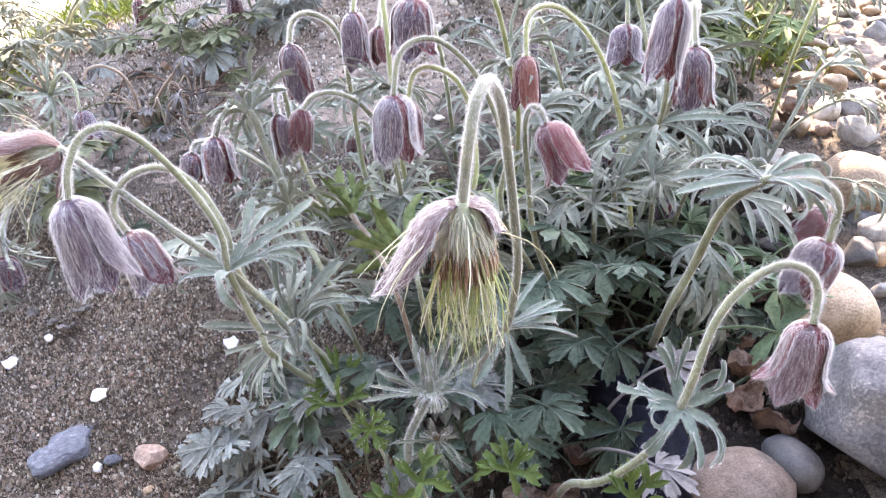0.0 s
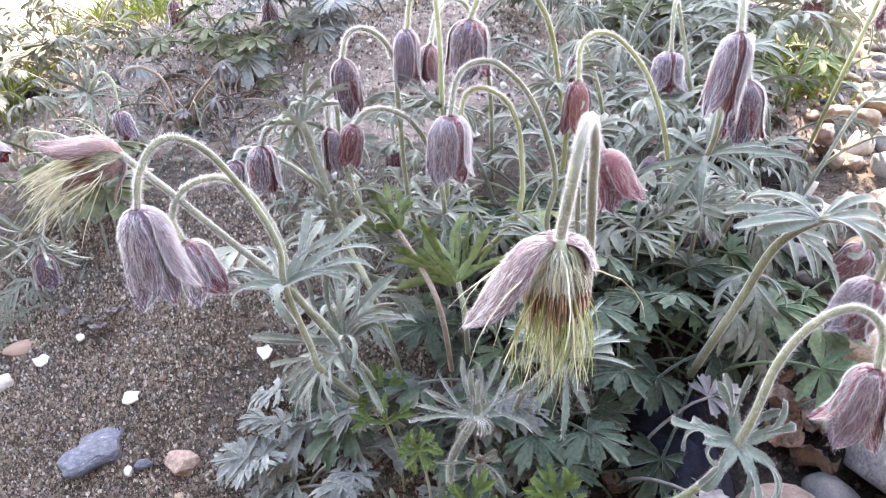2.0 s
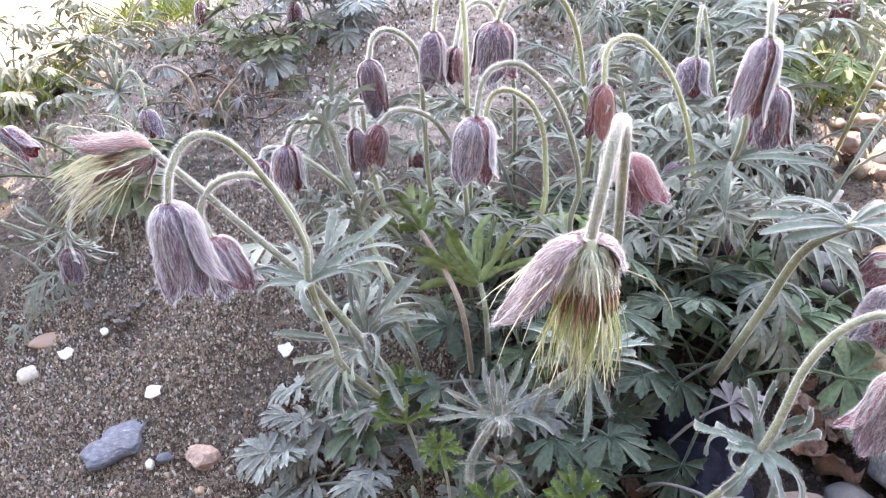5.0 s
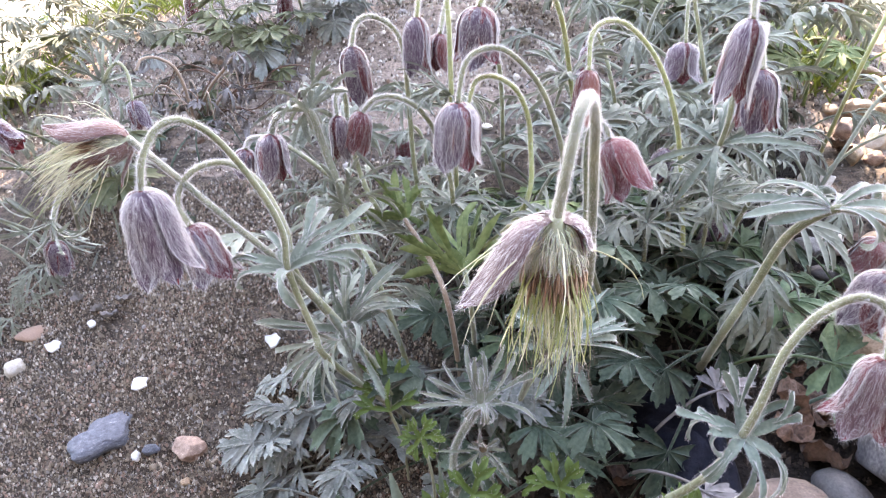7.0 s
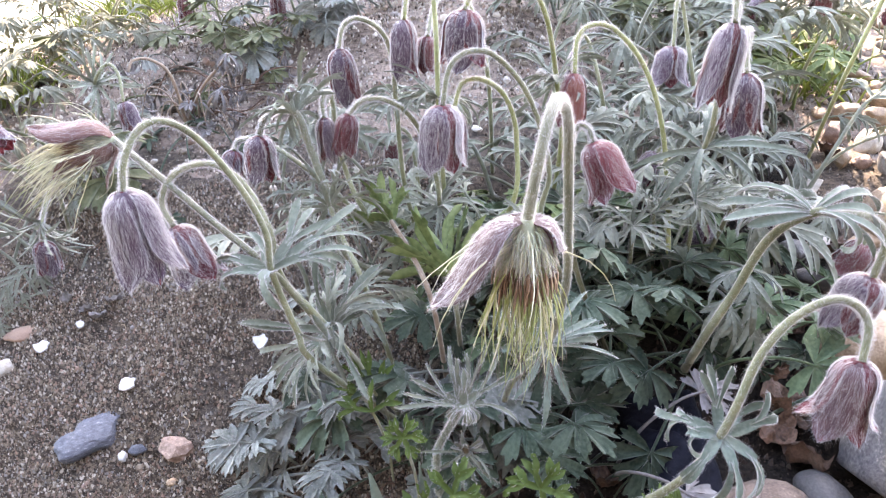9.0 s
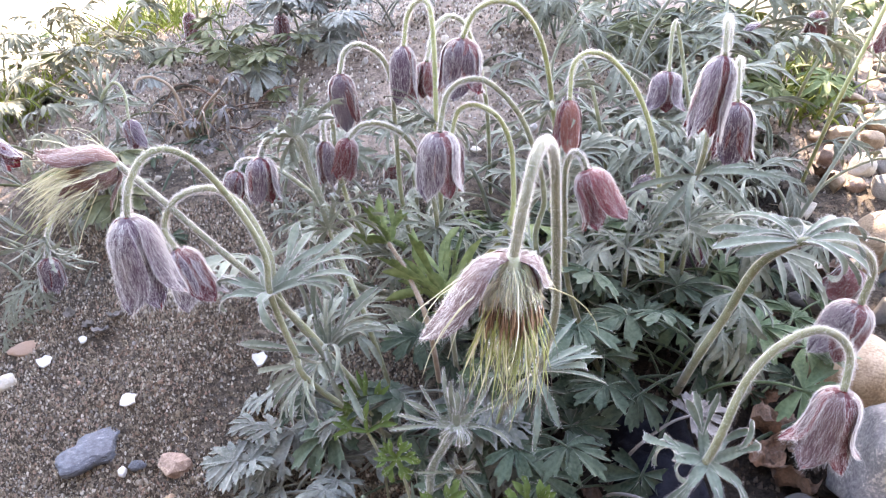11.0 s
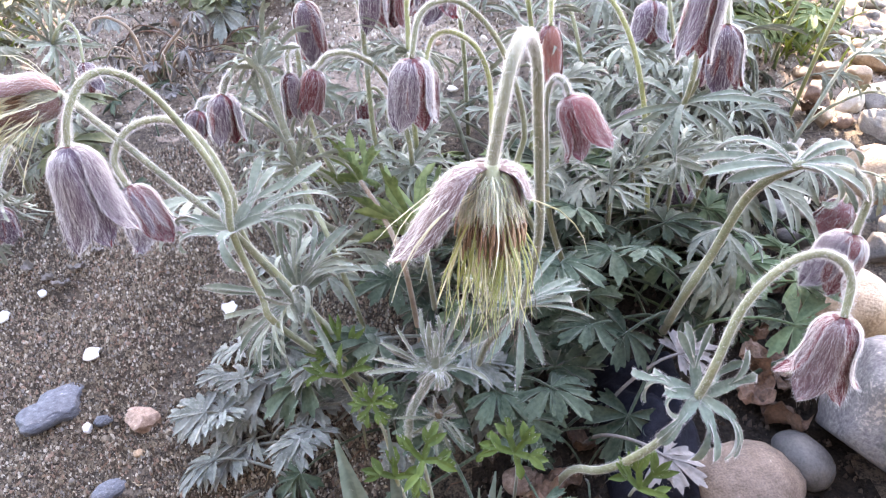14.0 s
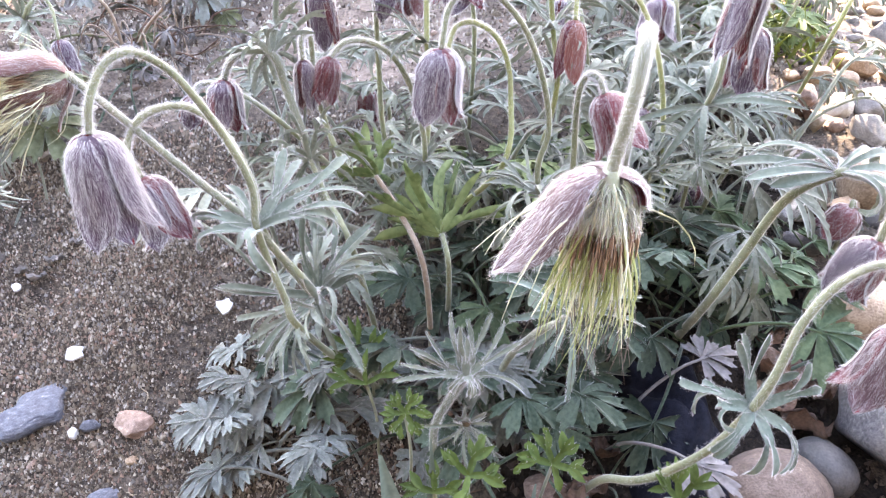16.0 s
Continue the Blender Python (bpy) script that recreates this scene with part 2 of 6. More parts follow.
class Shape:
    """Gathers points, faces and their material numbers for one mesh."""

    def __init__(self):
        self.v, self.f, self.m = [], [], []

    def add(self, pts, faces, m=0):
        k = len(self.v)
        self.v += [tuple(p) for p in pts]
        self.f += [tuple(i + k for i in q) for q in faces]
        self.m += [m] * len(faces)

    def tube(self, pts, radii, sides=7, m=0, close=True):
        """A round tube along the points."""
        k, rings = len(self.v), []
        side = None
        for i, p in enumerate(pts):
            d = (pts[min(i + 1, len(pts) - 1)] - pts[max(i - 1, 0)]).normalized()
            if side is None:
                side = d.orthogonal().normalized()
            side = (side - d * side.dot(d)).normalized()
            up = d.cross(side)
            rings.append((p, side, up))
            for j in range(sides):
                a = 2 * math.pi * j / sides
                self.v.append(tuple(p + radii[i] * (math.cos(a) * side + math.sin(a) * up)))
        for i in range(len(pts) - 1):
            for j in range(sides):
                a, b = k + i * sides + j, k + i * sides + (j + 1) % sides
                self.f.append((a, b, b + sides, a + sides))
                self.m.append(m)
        if close:
            self.f += [tuple(k + j for j in reversed(range(sides))), tuple(k + (len(pts) - 1) * sides + j for j in range(sides))]
            self.m += [m, m]
        return rings

    def blade(self, pts, widths, normals, thick=0.00035, m=0):
        """A leaf ribbon, folded along its rib: an upper and an under sheet that meet at the edges."""
        top, low = [], []
        for i, p in enumerate(pts):
            d = (pts[min(i + 1, len(pts) - 1)] - pts[max(i - 1, 0)]).normalized()
            n = (normals[i] - d * normals[i].dot(d)).normalized()
            s = d.cross(n)
            w = widths[i]
            a, b = p - s * w + n * w * 0.45, p + s * w + n * w * 0.45
            top += [a, p - s * w * 0.5 + n * w * 0.3, p, p + s * w * 0.5 + n * w * 0.3, b]
            low += [a, p - n * thick, b]
        for pts2, across in ((top, 5), (low, 3)):
            q = [(i * across + j, i * across + j + 1, (i + 1) * across + j + 1, (i + 1) * across + j) for i in range(len(pts) - 1) for j in range(across - 1)]
            self.add(pts2, q if across == 3 else [tuple(reversed(x)) for x in q], m)

    def hair(self, p, d, length, width, m=1):
        s = d.cross(Vector((random.gauss(0, 1), random.gauss(0, 1), random.gauss(0, 1)))).normalized() * width
        k = len(self.v)
        self.v += [tuple(p - s), tuple(p + s), tuple(p + d * length + s * random.uniform(-5, 5))]
        self.f.append((k, k + 1, k + 2))
        self.m.append(m)

    def mesh(self, name, mats, smooth=True):
        me = bpy.data.meshes.new(name)
        me.from_pydata(self.v, [], self.f)
        for x in mats:
            me.materials.append(x)
        me.polygons.foreach_set("material_index", self.m)
        me.polygons.foreach_set("use_smooth", [smooth] * len(self.f))
        me.update()
        return me


def thing(name, at, label, category, group="", kind=""):
    ob = new(name)
    ob.empty_display_size = 0.01
    ob.location = at
    return tagged(ob, label, category, group, kind)


def part(name, mesh, parent, m=None, label=""):
    """A mesh under a thing; m is its pose in the world, by the thing's place."""
    ob = new(name, mesh)
    ob.parent = parent
    ob.matrix_basis = Matrix.Translation(-parent.location) @ (m or Matrix())
    return tagged(ob, label) if label else ob


def spline(pts, per=9):
    """A smooth line through the points."""
    p = [Vector(q) for q in pts]
    p = [p[0] * 2 - p[1]] + p + [p[-1] * 2 - p[-2]]
    out = []
    for i in range(1, len(p) - 2):
        a, b, c, d = p[i - 1:i + 3]
        for j in range(per):
            t = j / per
            out.append(0.5 * ((2 * b) + (c - a) * t + (2 * a - 5 * b + 4 * c - d) * t * t + (3 * b - a - 3 * c + d) * t ** 3))
    return out + [p[-2]]


def frame_along(axis, spin=0.0):
    """A turn that lays local -Z along axis."""
    return (-Vector(axis).normalized()).to_track_quat("Z", "Y").to_matrix().to_4x4() @ Matrix.Rotation(spin, 4, "Z")


# ---- leaves ----
DOWN = [0.000034, 1.0]


def finger(s, o, d, n, length, width, droop, hairy=14, m=0, steps=6, teeth=0, hair_m=1, pointed=True, tooth=0.34, curl=0.12, spoon=False):
    """One narrow lobe from o along d that bends back; teeth: short side lobes."""
    d, n = d.normalized(), n.normalized()
    side = d.cross(n).normalized()
    n = side.cross(d)
    sway = random.uniform(-curl, curl)
    taper = 0.28 if pointed is True else pointed
    pts, ws, ns, p = [], [], [], o.copy()
    for i in range(steps + 1):
        u = i / steps
        pts.append(p.copy()), ns.append(n.copy())
        ws.append(width * (0.3 + 0.7 * step(0.0, 0.7, u) if spoon else 0.28 + 0.72 * math.sin(math.pi * min(1, u * 0.8 + 0.08)) ** 0.8) * (1 if not pointed or u < 1 - taper else max(0.06, (1 - u) / taper) ** 0.6))
        turn = Matrix.Rotation(-droop / steps, 3, side) @ Matrix.Rotation(sway / steps, 3, n)
        d, n = turn @ d, turn @ n
        p = p + d * length / steps
    s.blade(pts, ws, ns, m=m)
    for k in range(teeth):
        i = random.randint(steps // 2 - 1, steps - 3) if tooth > 0.4 else random.randint(steps // 2, steps - 2)
        sg = 1 if k % 2 else -1
        dd = (pts[i + 1] - pts[i]).normalized() + side * sg * random.uniform(0.45, 0.75)
        finger(s, pts[i] - ns[i] * 0.0002 * (k + 1), dd, ns[i], length * tooth * random.uniform(0.85, 1.2), width * 0.8, droop * 0.3, hairy // 3, m, 3, 0, hair_m)
    for k in range(hairy):
        i = random.randint(0, steps - 1)
        t = random.random()
        q = pts[i].lerp(pts[i + 1], t)
        sg = random.choice((-1, 1))
        w = ws[i] + (ws[i + 1] - ws[i]) * t
        dd = ((pts[i + 1] - pts[i]).normalized() * random.uniform(0.3, 2.4) + side * sg + ns[i] * random.uniform(-0.2, 0.9)).normalized()
        across = random.random() ** 0.5 if k % 3 else 1.0
        s.hair(q + side * sg * w * across + ns[i] * w * 0.42 * across ** 2, dd, random.uniform(0.0008, 0.002) * DOWN[1], DOWN[0], hair_m)
    return pts, ns, side


def pinna(s, o, d, n, size, width, droop, hairy, lobes=3, teeth=2, tooth=0.34):
    side = d.cross(n).normalized()
    for k in range(lobes):
        a = (k - (lobes - 1) / 2) * random.uniform(0.6, 0.85)
        dd = (d * math.cos(a) + side * math.sin(a)).normalized()
        ln = size * (1 - 0.13 * abs(k - (lobes - 1) / 2)) * random.uniform(0.85, 1.1)
        finger(s, o + n * 0.0003 * k, dd, n, ln, width, droop, hairy, 0, 6, teeth, 1, True, tooth)


def basal_leaf(mat, seed, width=0.0026, hairy=10, long=0.06, tooth=0.34):
    """A stalked leaf cut into toothed lobes: rises along +Z, then spreads along +X."""
    random.seed(seed)
    s = Shape()
    c = spline([(0, 0, 0), (0.10 * long, 0, 0.45 * long), (0.38 * long, 0, 0.8 * long), (0.62 * long, random.uniform(-0.05, 0.05) * long, 0.92 * long)], 5)
    s.tube(c, [0.001 - 0.0004 * i / len(c) for i in range(len(c))], 5)
    for i in range(0, len(c)):
        for _ in range(hairy // 2):
            s.hair(c[i], Vector((random.gauss(0, 1), random.gauss(0, 1), random.gauss(0, 1))).normalized(), random.uniform(0.0014, 0.0028), 0.00003)
    d = (c[-1] - c[-2]).normalized()
    y = Vector((0, 1, 0))
    n = d.cross(y) * -1 if d.cross(y).z < 0 else d.cross(y)
    size = random.uniform(0.019, 0.025)
    pinna(s, c[-1], d, n, size, width, random.uniform(0.3, 0.7), hairy, 3, 2, tooth)
    for back, k in ((2, 1), (2, -1), (6, 1), (6, -1)):
        if random.random() < 0.92:
            o = c[-back]
            dd = (d * random.uniform(0.35, 0.7) + y * k + n * random.uniform(-0.1, 0.25)).normalized()
            pinna(s, o, dd, n, size * random.uniform(0.75, 1.0), width * 0.95, random.uniform(0.3, 0.7), hairy, 3, 2, tooth)
    return s.mesh("leaf", [mat, HAIR])


def bract(mat, seed, length=0.029, width=0.001, droop=0.9, hairy=22, lobes=3, mains=2):
    """One leaf of the ruff on a flower stem: from its foot at the origin along +X, split into narrow lobes that curl each its own way."""
    random.seed(seed)
    s = Shape()
    for k in range(mains):
        a = (k - (mains - 1) / 2) * random.uniform(0.3, 0.7)
        up = random.uniform(0.2, 0.8)
        d = Vector((math.cos(a), math.sin(a), up)).normalized()
        n = Vector((-up, 0, 1)).normalized()
        first = length * random.uniform(0.3, 0.5)
        side = d.cross(n).normalized()
        bend = Matrix.Rotation(-droop * 0.35, 3, side)
        finger(s, Vector((0, 0, 0.0004 * k)), d, n, first, width * 1.25, droop * 0.35, hairy, 0, 5, 0, 1, False)
        tip = Vector((0, 0, 0.0004 * k)) + (d + bend @ d).normalized() * first * 0.97
        for q in range(lobes):
            b = (q - (lobes - 1) / 2) * random.uniform(0.3, 0.6)
            lift = Matrix.Rotation(random.uniform(-0.35, 0.45), 3, side)
            d2 = lift @ bend @ (d * math.cos(b) + side * math.sin(b))
            roll = Matrix.Rotation(random.uniform(-0.7, 0.7), 3, d2)
            finger(s, tip + n * 0.0002 * q, d2, roll @ lift @ bend @ n, length * random.uniform(0.35, 0.8), width * random.uniform(0.8, 1.1), droop * random.uniform(0.1, 1.7), hairy, 0, 8, random.choice((0, 0, 0, 1)), 1, True, 0.34, 0.5)
    return s.mesh("bract", [mat, HAIR])


def frond(s, o, d, n, length, width, droop, hairy, pairs=4):
    """A feather-cut leaf blade that arches over: long narrow lobes that all run forward along its rib."""
    d, n = d.normalized(), n.normalized()
    side = d.cross(n).normalized()
    n = side.cross(d)
    steps = pairs + 2
    p = o.copy()
    for i in range(steps):
        turn = Matrix.Rotation(-droop / steps, 3, side)
        u = i / (steps - 1)
        if i == steps - 1:
            finger(s, p, d, n, length * 0.42, width, droop * 0.5, hairy, 0, 5, 0, 1, True, 0.34, 0.2)
        elif i:
            for sg in (-1, 1):
                a = random.uniform(0.32, 0.62)
                dd = d * math.cos(a) + side * sg * math.sin(a) + n * random.uniform(0, 0.16)
                finger(s, p, dd, n + side * sg * random.uniform(-0.5, 0.1), length * random.uniform(0.42, 0.58) * (1 - 0.3 * u), width * random.uniform(0.85, 1.1), droop * random.uniform(0.45, 0.9), hairy, 0, 5, 1 if random.random() < 0.25 else 0, 1, True, 0.34, 0.3)
        q = p + d * length * 0.75 / steps
        s.blade([p, p.lerp(q, 0.5), q + d * 0.0006], [width * 0.8] * 3, [n] * 3)
        p = q
        d, n = turn @ d, turn @ n


def strap_bract(mat, seed, length=0.042, width=0.0018, droop=1.7, hairy=150):
    """A long arching strap of a stem's ruff with one or two narrower straps parting from it."""
    random.seed(seed)
    s = Shape()
    up = random.uniform(0.45, 1.0)
    pts, ns, side = finger(s, Vector((0, 0, 0)), Vector((1, 0, up)), Vector((-up, 0, 1)), length, width, droop, hairy, 0, 12, 0, 1, True, 0.34, 0.25)
    for sg in ((-1, 1), (1,), (-1,))[seed % 3]:
        i = random.randint(3, 5)
        d = (pts[i + 1] - pts[i]).normalized() + side * sg * random.uniform(0.35, 0.6) + ns[i] * random.uniform(0, 0.2)
        finger(s, pts[i] - ns[i] * 0.0002, d, ns[i], length * random.uniform(0.45, 0.62), width * 0.85, droop * random.uniform(0.4, 0.9), hairy * 2 // 3, 0, 9, 0, 1, True, 0.34, 0.4)
    return s.mesh("bract", [mat, HAIR])


def frond_bract(mat, seed, length=0.04, width=0.0012, droop=1.4, hairy=45, pairs=3):
    """A feathery leaf of a stem's ruff: foot at the origin, along +X."""
    random.seed(seed)
    s = Shape()
    up = random.uniform(0.3, 0.7)
    frond(s, Vector((0, 0, 0)), Vector((1, 0, up)), Vector((-up, 0, 1)), length, width, droop, hairy, pairs)
    return s.mesh("bract", [mat, HAIR])


def frond_leaf(mat, seed, long=0.06, width=0.0014, hairy=22):
    """A stalked feathery basal leaf: rises along +Z, arches over along +X, with two side blades."""
    random.seed(seed)
    s = Shape()
    c = spline([(0, 0, 0), (0.10 * long, 0, 0.45 * long), (0.34 * long, 0, 0.76 * long), (0.5 * long, random.uniform(-0.05, 0.05) * long, 0.88 * long)], 5)
    s.tube(c, [0.0011 - 0.0004 * i / len(c) for i in range(len(c))], 5)
    for p in c:
        for _ in range(20):
            s.hair(p, Vector((random.gauss(0, 1), random.gauss(0, 1), random.gauss(0, 1))).normalized(), random.uniform(0.0014, 0.0028), 0.00003)
    d = (c[-1] - c[-2]).normalized()
    y = Vector((0, 1, 0))
    n = d.cross(y)
    n = n if n.z > 0 else -n
    size = random.uniform(0.03, 0.038)
    frond(s, c[-1], d, n, size, width, random.uniform(0.8, 1.5), hairy, 3)
    for k in (1, -1):
        frond(s, c[-3], d * random.uniform(0.5, 0.9) + y * k, n, size * random.uniform(0.65, 0.85), width * 0.95, random.uniform(0.7, 1.4), hairy, 2)
    return s.mesh("leaf", [mat, HAIR])


def leaflet(s, o, d, n, size, droop, cut=3.6, floor=0.3):
    """A flat leaflet cut into three toothed lobes."""
    d, n = d.normalized(), n.normalized()
    side = d.cross(n).normalized()
    n = side.cross(d)
    lobes = [(c, t * random.uniform(0.92, 1.06)) for c, t in ((-0.85, 0.82), (0.0, 1.0), (0.85, 0.82))]
    beat = random.uniform(0.26, 0.3)
    na, nr = 56, 4
    ph = random.uniform(0, 6)
    pts = [o]
    for i in range(na + 1):
        a = -1.28 + 2.56 * i / na
        r = max(floor - 0.08 * abs(a), max(h * max(0, 1 - cut * max(0, abs(a - c) - 0.12) ** 2.6 - (abs(a - c) / 0.43) ** 9) * (0.92 + 0.08 * math.cos(6.283 * (a - c) / beat) - 0.9 * min(0.5, abs(a - c)) ** 2) for c, h in lobes))
        for k in range(1, nr + 1):
            q = k / nr
            rr = size * r * q
            x, y = rr * math.cos(a * 0.82), rr * math.sin(a * 0.82)
            z = -droop * rr * rr / size * 0.6 + -0.06 * size * q * math.cos(a * 7.3) + 0.04 * size * math.sin(3 * q + ph) * q
            pts.append(o + d * x + side * y + n * z)
    f = []
    for i in range(na):
        a, b = 1 + i * nr, 1 + (i + 1) * nr
        f.append((0, a, b))
        for k in range(nr - 1):
            f.append((a + k, a + k + 1, b + k + 1, b + k))
    s.add(pts, f)
    rim = [o - n * 0.0003] + [pts[1 + i * nr + nr - 1] for i in range(na + 1)]
    s.add(rim, [(0, i + 2, i + 1) for i in range(na)])
    for k in range(26):
        i = random.randint(1, na)
        p = pts[1 + i * nr + nr - 1]
        s.hair(p, ((p - o).normalized() + n * random.uniform(-0.2, 0.8) + side * random.uniform(-0.4, 0.4)).normalized(), random.uniform(0.0006, 0.0014), 0.00003)


def broad_leaf(mat, seed, long=0.06, wide=0.0195, cut=3.6, floor=0.3):
    """A stalked leaf of three to five broad, toothed leaflets; rises along +Z and spreads along +X."""
    random.seed(seed)
    s = Shape()
    c = spline([(0, 0, 0), (0.10 * long, 0, 0.45 * long), (0.38 * long, 0, 0.8 * long), (0.66 * long, random.uniform(-0.05, 0.05) * long, 0.93 * long)], 5)
    s.tube(c, [0.001 - 0.0004 * i / len(c) for i in range(len(c))], 5)
    for p in c:
        for _ in range(6):
            s.hair(p, Vector((random.gauss(0, 1), random.gauss(0, 1), random.gauss(0, 1))).normalized(), random.uniform(0.0012, 0.0024), 0.00003)
    d = (c[-1] - c[-2]).normalized()
    y = Vector((0, 1, 0))
    n = d.cross(y)
    n = n if n.z > 0 else -n
    size = wide * random.uniform(0.88, 1.13)
    leaflet(s, c[-1], d, n, size, random.uniform(0.2, 0.9), cut, floor)
    for back, k in ((2, 1), (2, -1)):
        leaflet(s, c[-back] + n * 0.0006 * k, d * random.uniform(0.2, 0.5) + y * k + n * random.uniform(-0.1, 0.3), n + y * k * -0.2, size * random.uniform(0.8, 1.0), random.uniform(0.2, 0.9), cut, floor)
    return s.mesh("leaf", [mat, HAIR])


DOWN[:] = [0.000016, 1.0]  # finer, longer down on the ruffs, which are near
BRACTS = [bract(SILVER, 100 + i, droop=(0.6, 1.0, 1.5)[i % 3], lobes=2 + i % 2, hairy=120) for i in range(7)]
BRACTS_WIDE = [bract(SILVER, 140 + i, 0.036, 0.0017, (1.2, 1.6, 2.0)[i % 3], 200, 2, 1 + i % 2) for i in range(5)]
BRACTS_GREEN = [bract(GREEN, 120 + i, 0.026, 0.0021, 0.25, 6, 2) for i in range(3)]
BRACTS_STRAP = [strap_bract(STRAP, 170 + i, 0.04, 0.0014, (1.5, 1.9, 2.3, 1.2)[i % 4], 420) for i in range(6)]
BRACTS_DRY = [strap_bract(DUSTY, 175 + i, 0.024, 0.0014, (2.4, 2.8, 3.1)[i % 3], 60) for i in range(4)]
BRACTS_FROND = [frond_bract(SILVER, 150 + i, 0.042, 0.00125, (1.1, 1.5, 1.9)[i % 3], 130, 2 + i % 2) for i in range(5)]
DOWN[:] = [0.000034, 1.0]
LEAVES_SILVER = [frond_leaf(SILVER, 200 + i) for i in range(7)]
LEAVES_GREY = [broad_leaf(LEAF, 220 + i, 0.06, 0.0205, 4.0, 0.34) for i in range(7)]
LEAVES_OLIVE = [broad_leaf(OLIVE, 280 + i, 0.055, 0.024, 5.0, 0.26) for i in range(4)]
LEAVES_DEEP = [broad_leaf(MEADOW, 290 + i, 0.055, 0.022, 4.4, 0.3) for i in range(4)]
LEAVES_PALE = [frond_leaf(PALE, 285 + i, 0.055, 0.0016, 14) for i in range(4)]
LEAVES_LIME = [broad_leaf(LIME, 260 + i, 0.03, 0.0155) for i in range(3)]
LEAVES_DUSTY = [broad_leaf(DUSTY, 270 + i, 0.05) for i in range(2)]
LEAVES_ASH = [broad_leaf(ASH, 230 + i, 0.05, 0.021, 6.0, 0.26) for i in range(2)] + [basal_leaf(ASH, 235 + i, 0.0024, 26, 0.05, 0.45) for i in range(4)]
LEAVES_GREEN = [basal_leaf(GREEN, 240 + i, 0.0021, 4, 0.045) for i in range(3)] + [broad_leaf(GREEN, 250 + i, 0.045) for i in range(2)]


# ---- flowers ----
def sepal(mat, seed, outer=True, reach=1.0, flare=0.25, hairs=2600, fine=0.0009, dense_edge=3):
    """One sepal of a bell of width 1 and length 1 that hangs along -Z; closed shell with a darker lining."""
    random.seed(seed)
    s = Shape()
    nu, nv = 15, 9
    base = 0.5 if outer else 0.46
    ph = random.uniform(0, 6)

    def at(u, v, off=0.0):
        r = 0.07 + (base - 0.07) * (1 - max(0.0, 1 - u / 0.42) ** 2.2) ** 0.6
        r *= 1 + flare * max(0, u - 0.45) ** 1.6 + 0.03 * math.sin(5 * u + ph)
        half = (0.86 if outer else 0.8) * (1 if u < 0.5 else max(0.0, 1 - ((u - 0.5) / 0.5) ** 2.8)) * (0.75 + 0.25 * min(1, u / 0.3))
        a = v * half * 1.02 + 0.05 * math.sin(4 * u + ph)
        r += off - 0.035 * math.cos(v * 3.1) * u + 0.02 * math.sin(7 * v + ph) * u
        tip = max(0, u - 0.86) * flare * 0.9
        return Vector(((r + tip) * math.cos(a), r * math.sin(a), -reach * (0.02 * u + 0.98 * u ** 1.12)))

    for layer, off in ((0, 0.0), (2, -0.022)):
        pts = [at(i / nu, 2 * j / nv - 1, off) for i in range(nu + 1) for j in range(nv + 1)]
        q = [(i * (nv + 1) + j, i * (nv + 1) + j + 1, (i + 1) * (nv + 1) + j + 1, (i + 1) * (nv + 1) + j) for i in range(nu) for j in range(nv)]
        s.add(pts, q if layer else [tuple(reversed(x)) for x in q], layer)
    size = (nu + 1) * (nv + 1)
    for i in range(nu):
        for j in (0, nv):
            a, b = i * (nv + 1) + j, (i + 1) * (nv + 1) + j
            s.f.append((a, b, b + size, a + size))
            s.m.append(0)
    for k in range(hairs):
        edge = k % dense_edge == 0
        u, v = random.uniform(0.02, 0.98), random.choice((-1, 1)) * random.uniform(0.93, 1) if edge else random.uniform(-1, 1)
        p = at(u, v, 0.004)
        d = (at(min(1, u + 0.03), v) - p).normalized()
        out = Vector((p.x, p.y, 0)).normalized()
        sideways = Vector((-out.y, out.x, 0)) * (v * random.uniform(0.3, 1.8) if edge else random.gauss(0, 0.12))
        upright = k % 3 == 1
        d = (d + out * (random.uniform(0.6, 1.6) if upright else random.uniform(0.05, 0.42)) + sideways).normalized()
        s.hair(p, d, random.uniform(0.07, 0.125) if upright else random.uniform(0.07, 0.19), fine * (1.4 if upright else 1.0))
    return s.mesh("sepal", [mat, HAIR, CRIMSON])


RUSTY = material("rosy_brown_sepal", (0.1, 0.05, 0.046), (0.215, 0.125, 0.115), 5, (3, 3, 0.35), rough=0.6, thin=0.25, bump=0.5, coat=0.2, gloss=0.2)
FADED = material("faded_rose_sepal", (0.07, 0.043, 0.047), (0.16, 0.102, 0.106), 5, (3, 3, 0.35), rough=0.6, thin=0.25, bump=0.5, coat=0.15, gloss=0.2)
FADED_SEPAL = sepal(RUSTY, 360, True, 1.0, 0.4, 1000, 0.0008, 5)
WINE_SEPAL = sepal(WINE, 365, True, 1.0, 0.1, 500, 0.0008, 5)
LONG_SEPAL = sepal(FADED, 350, True, 1.0, 0.3, 1700, 0.0011, 6)
BELLS = {}
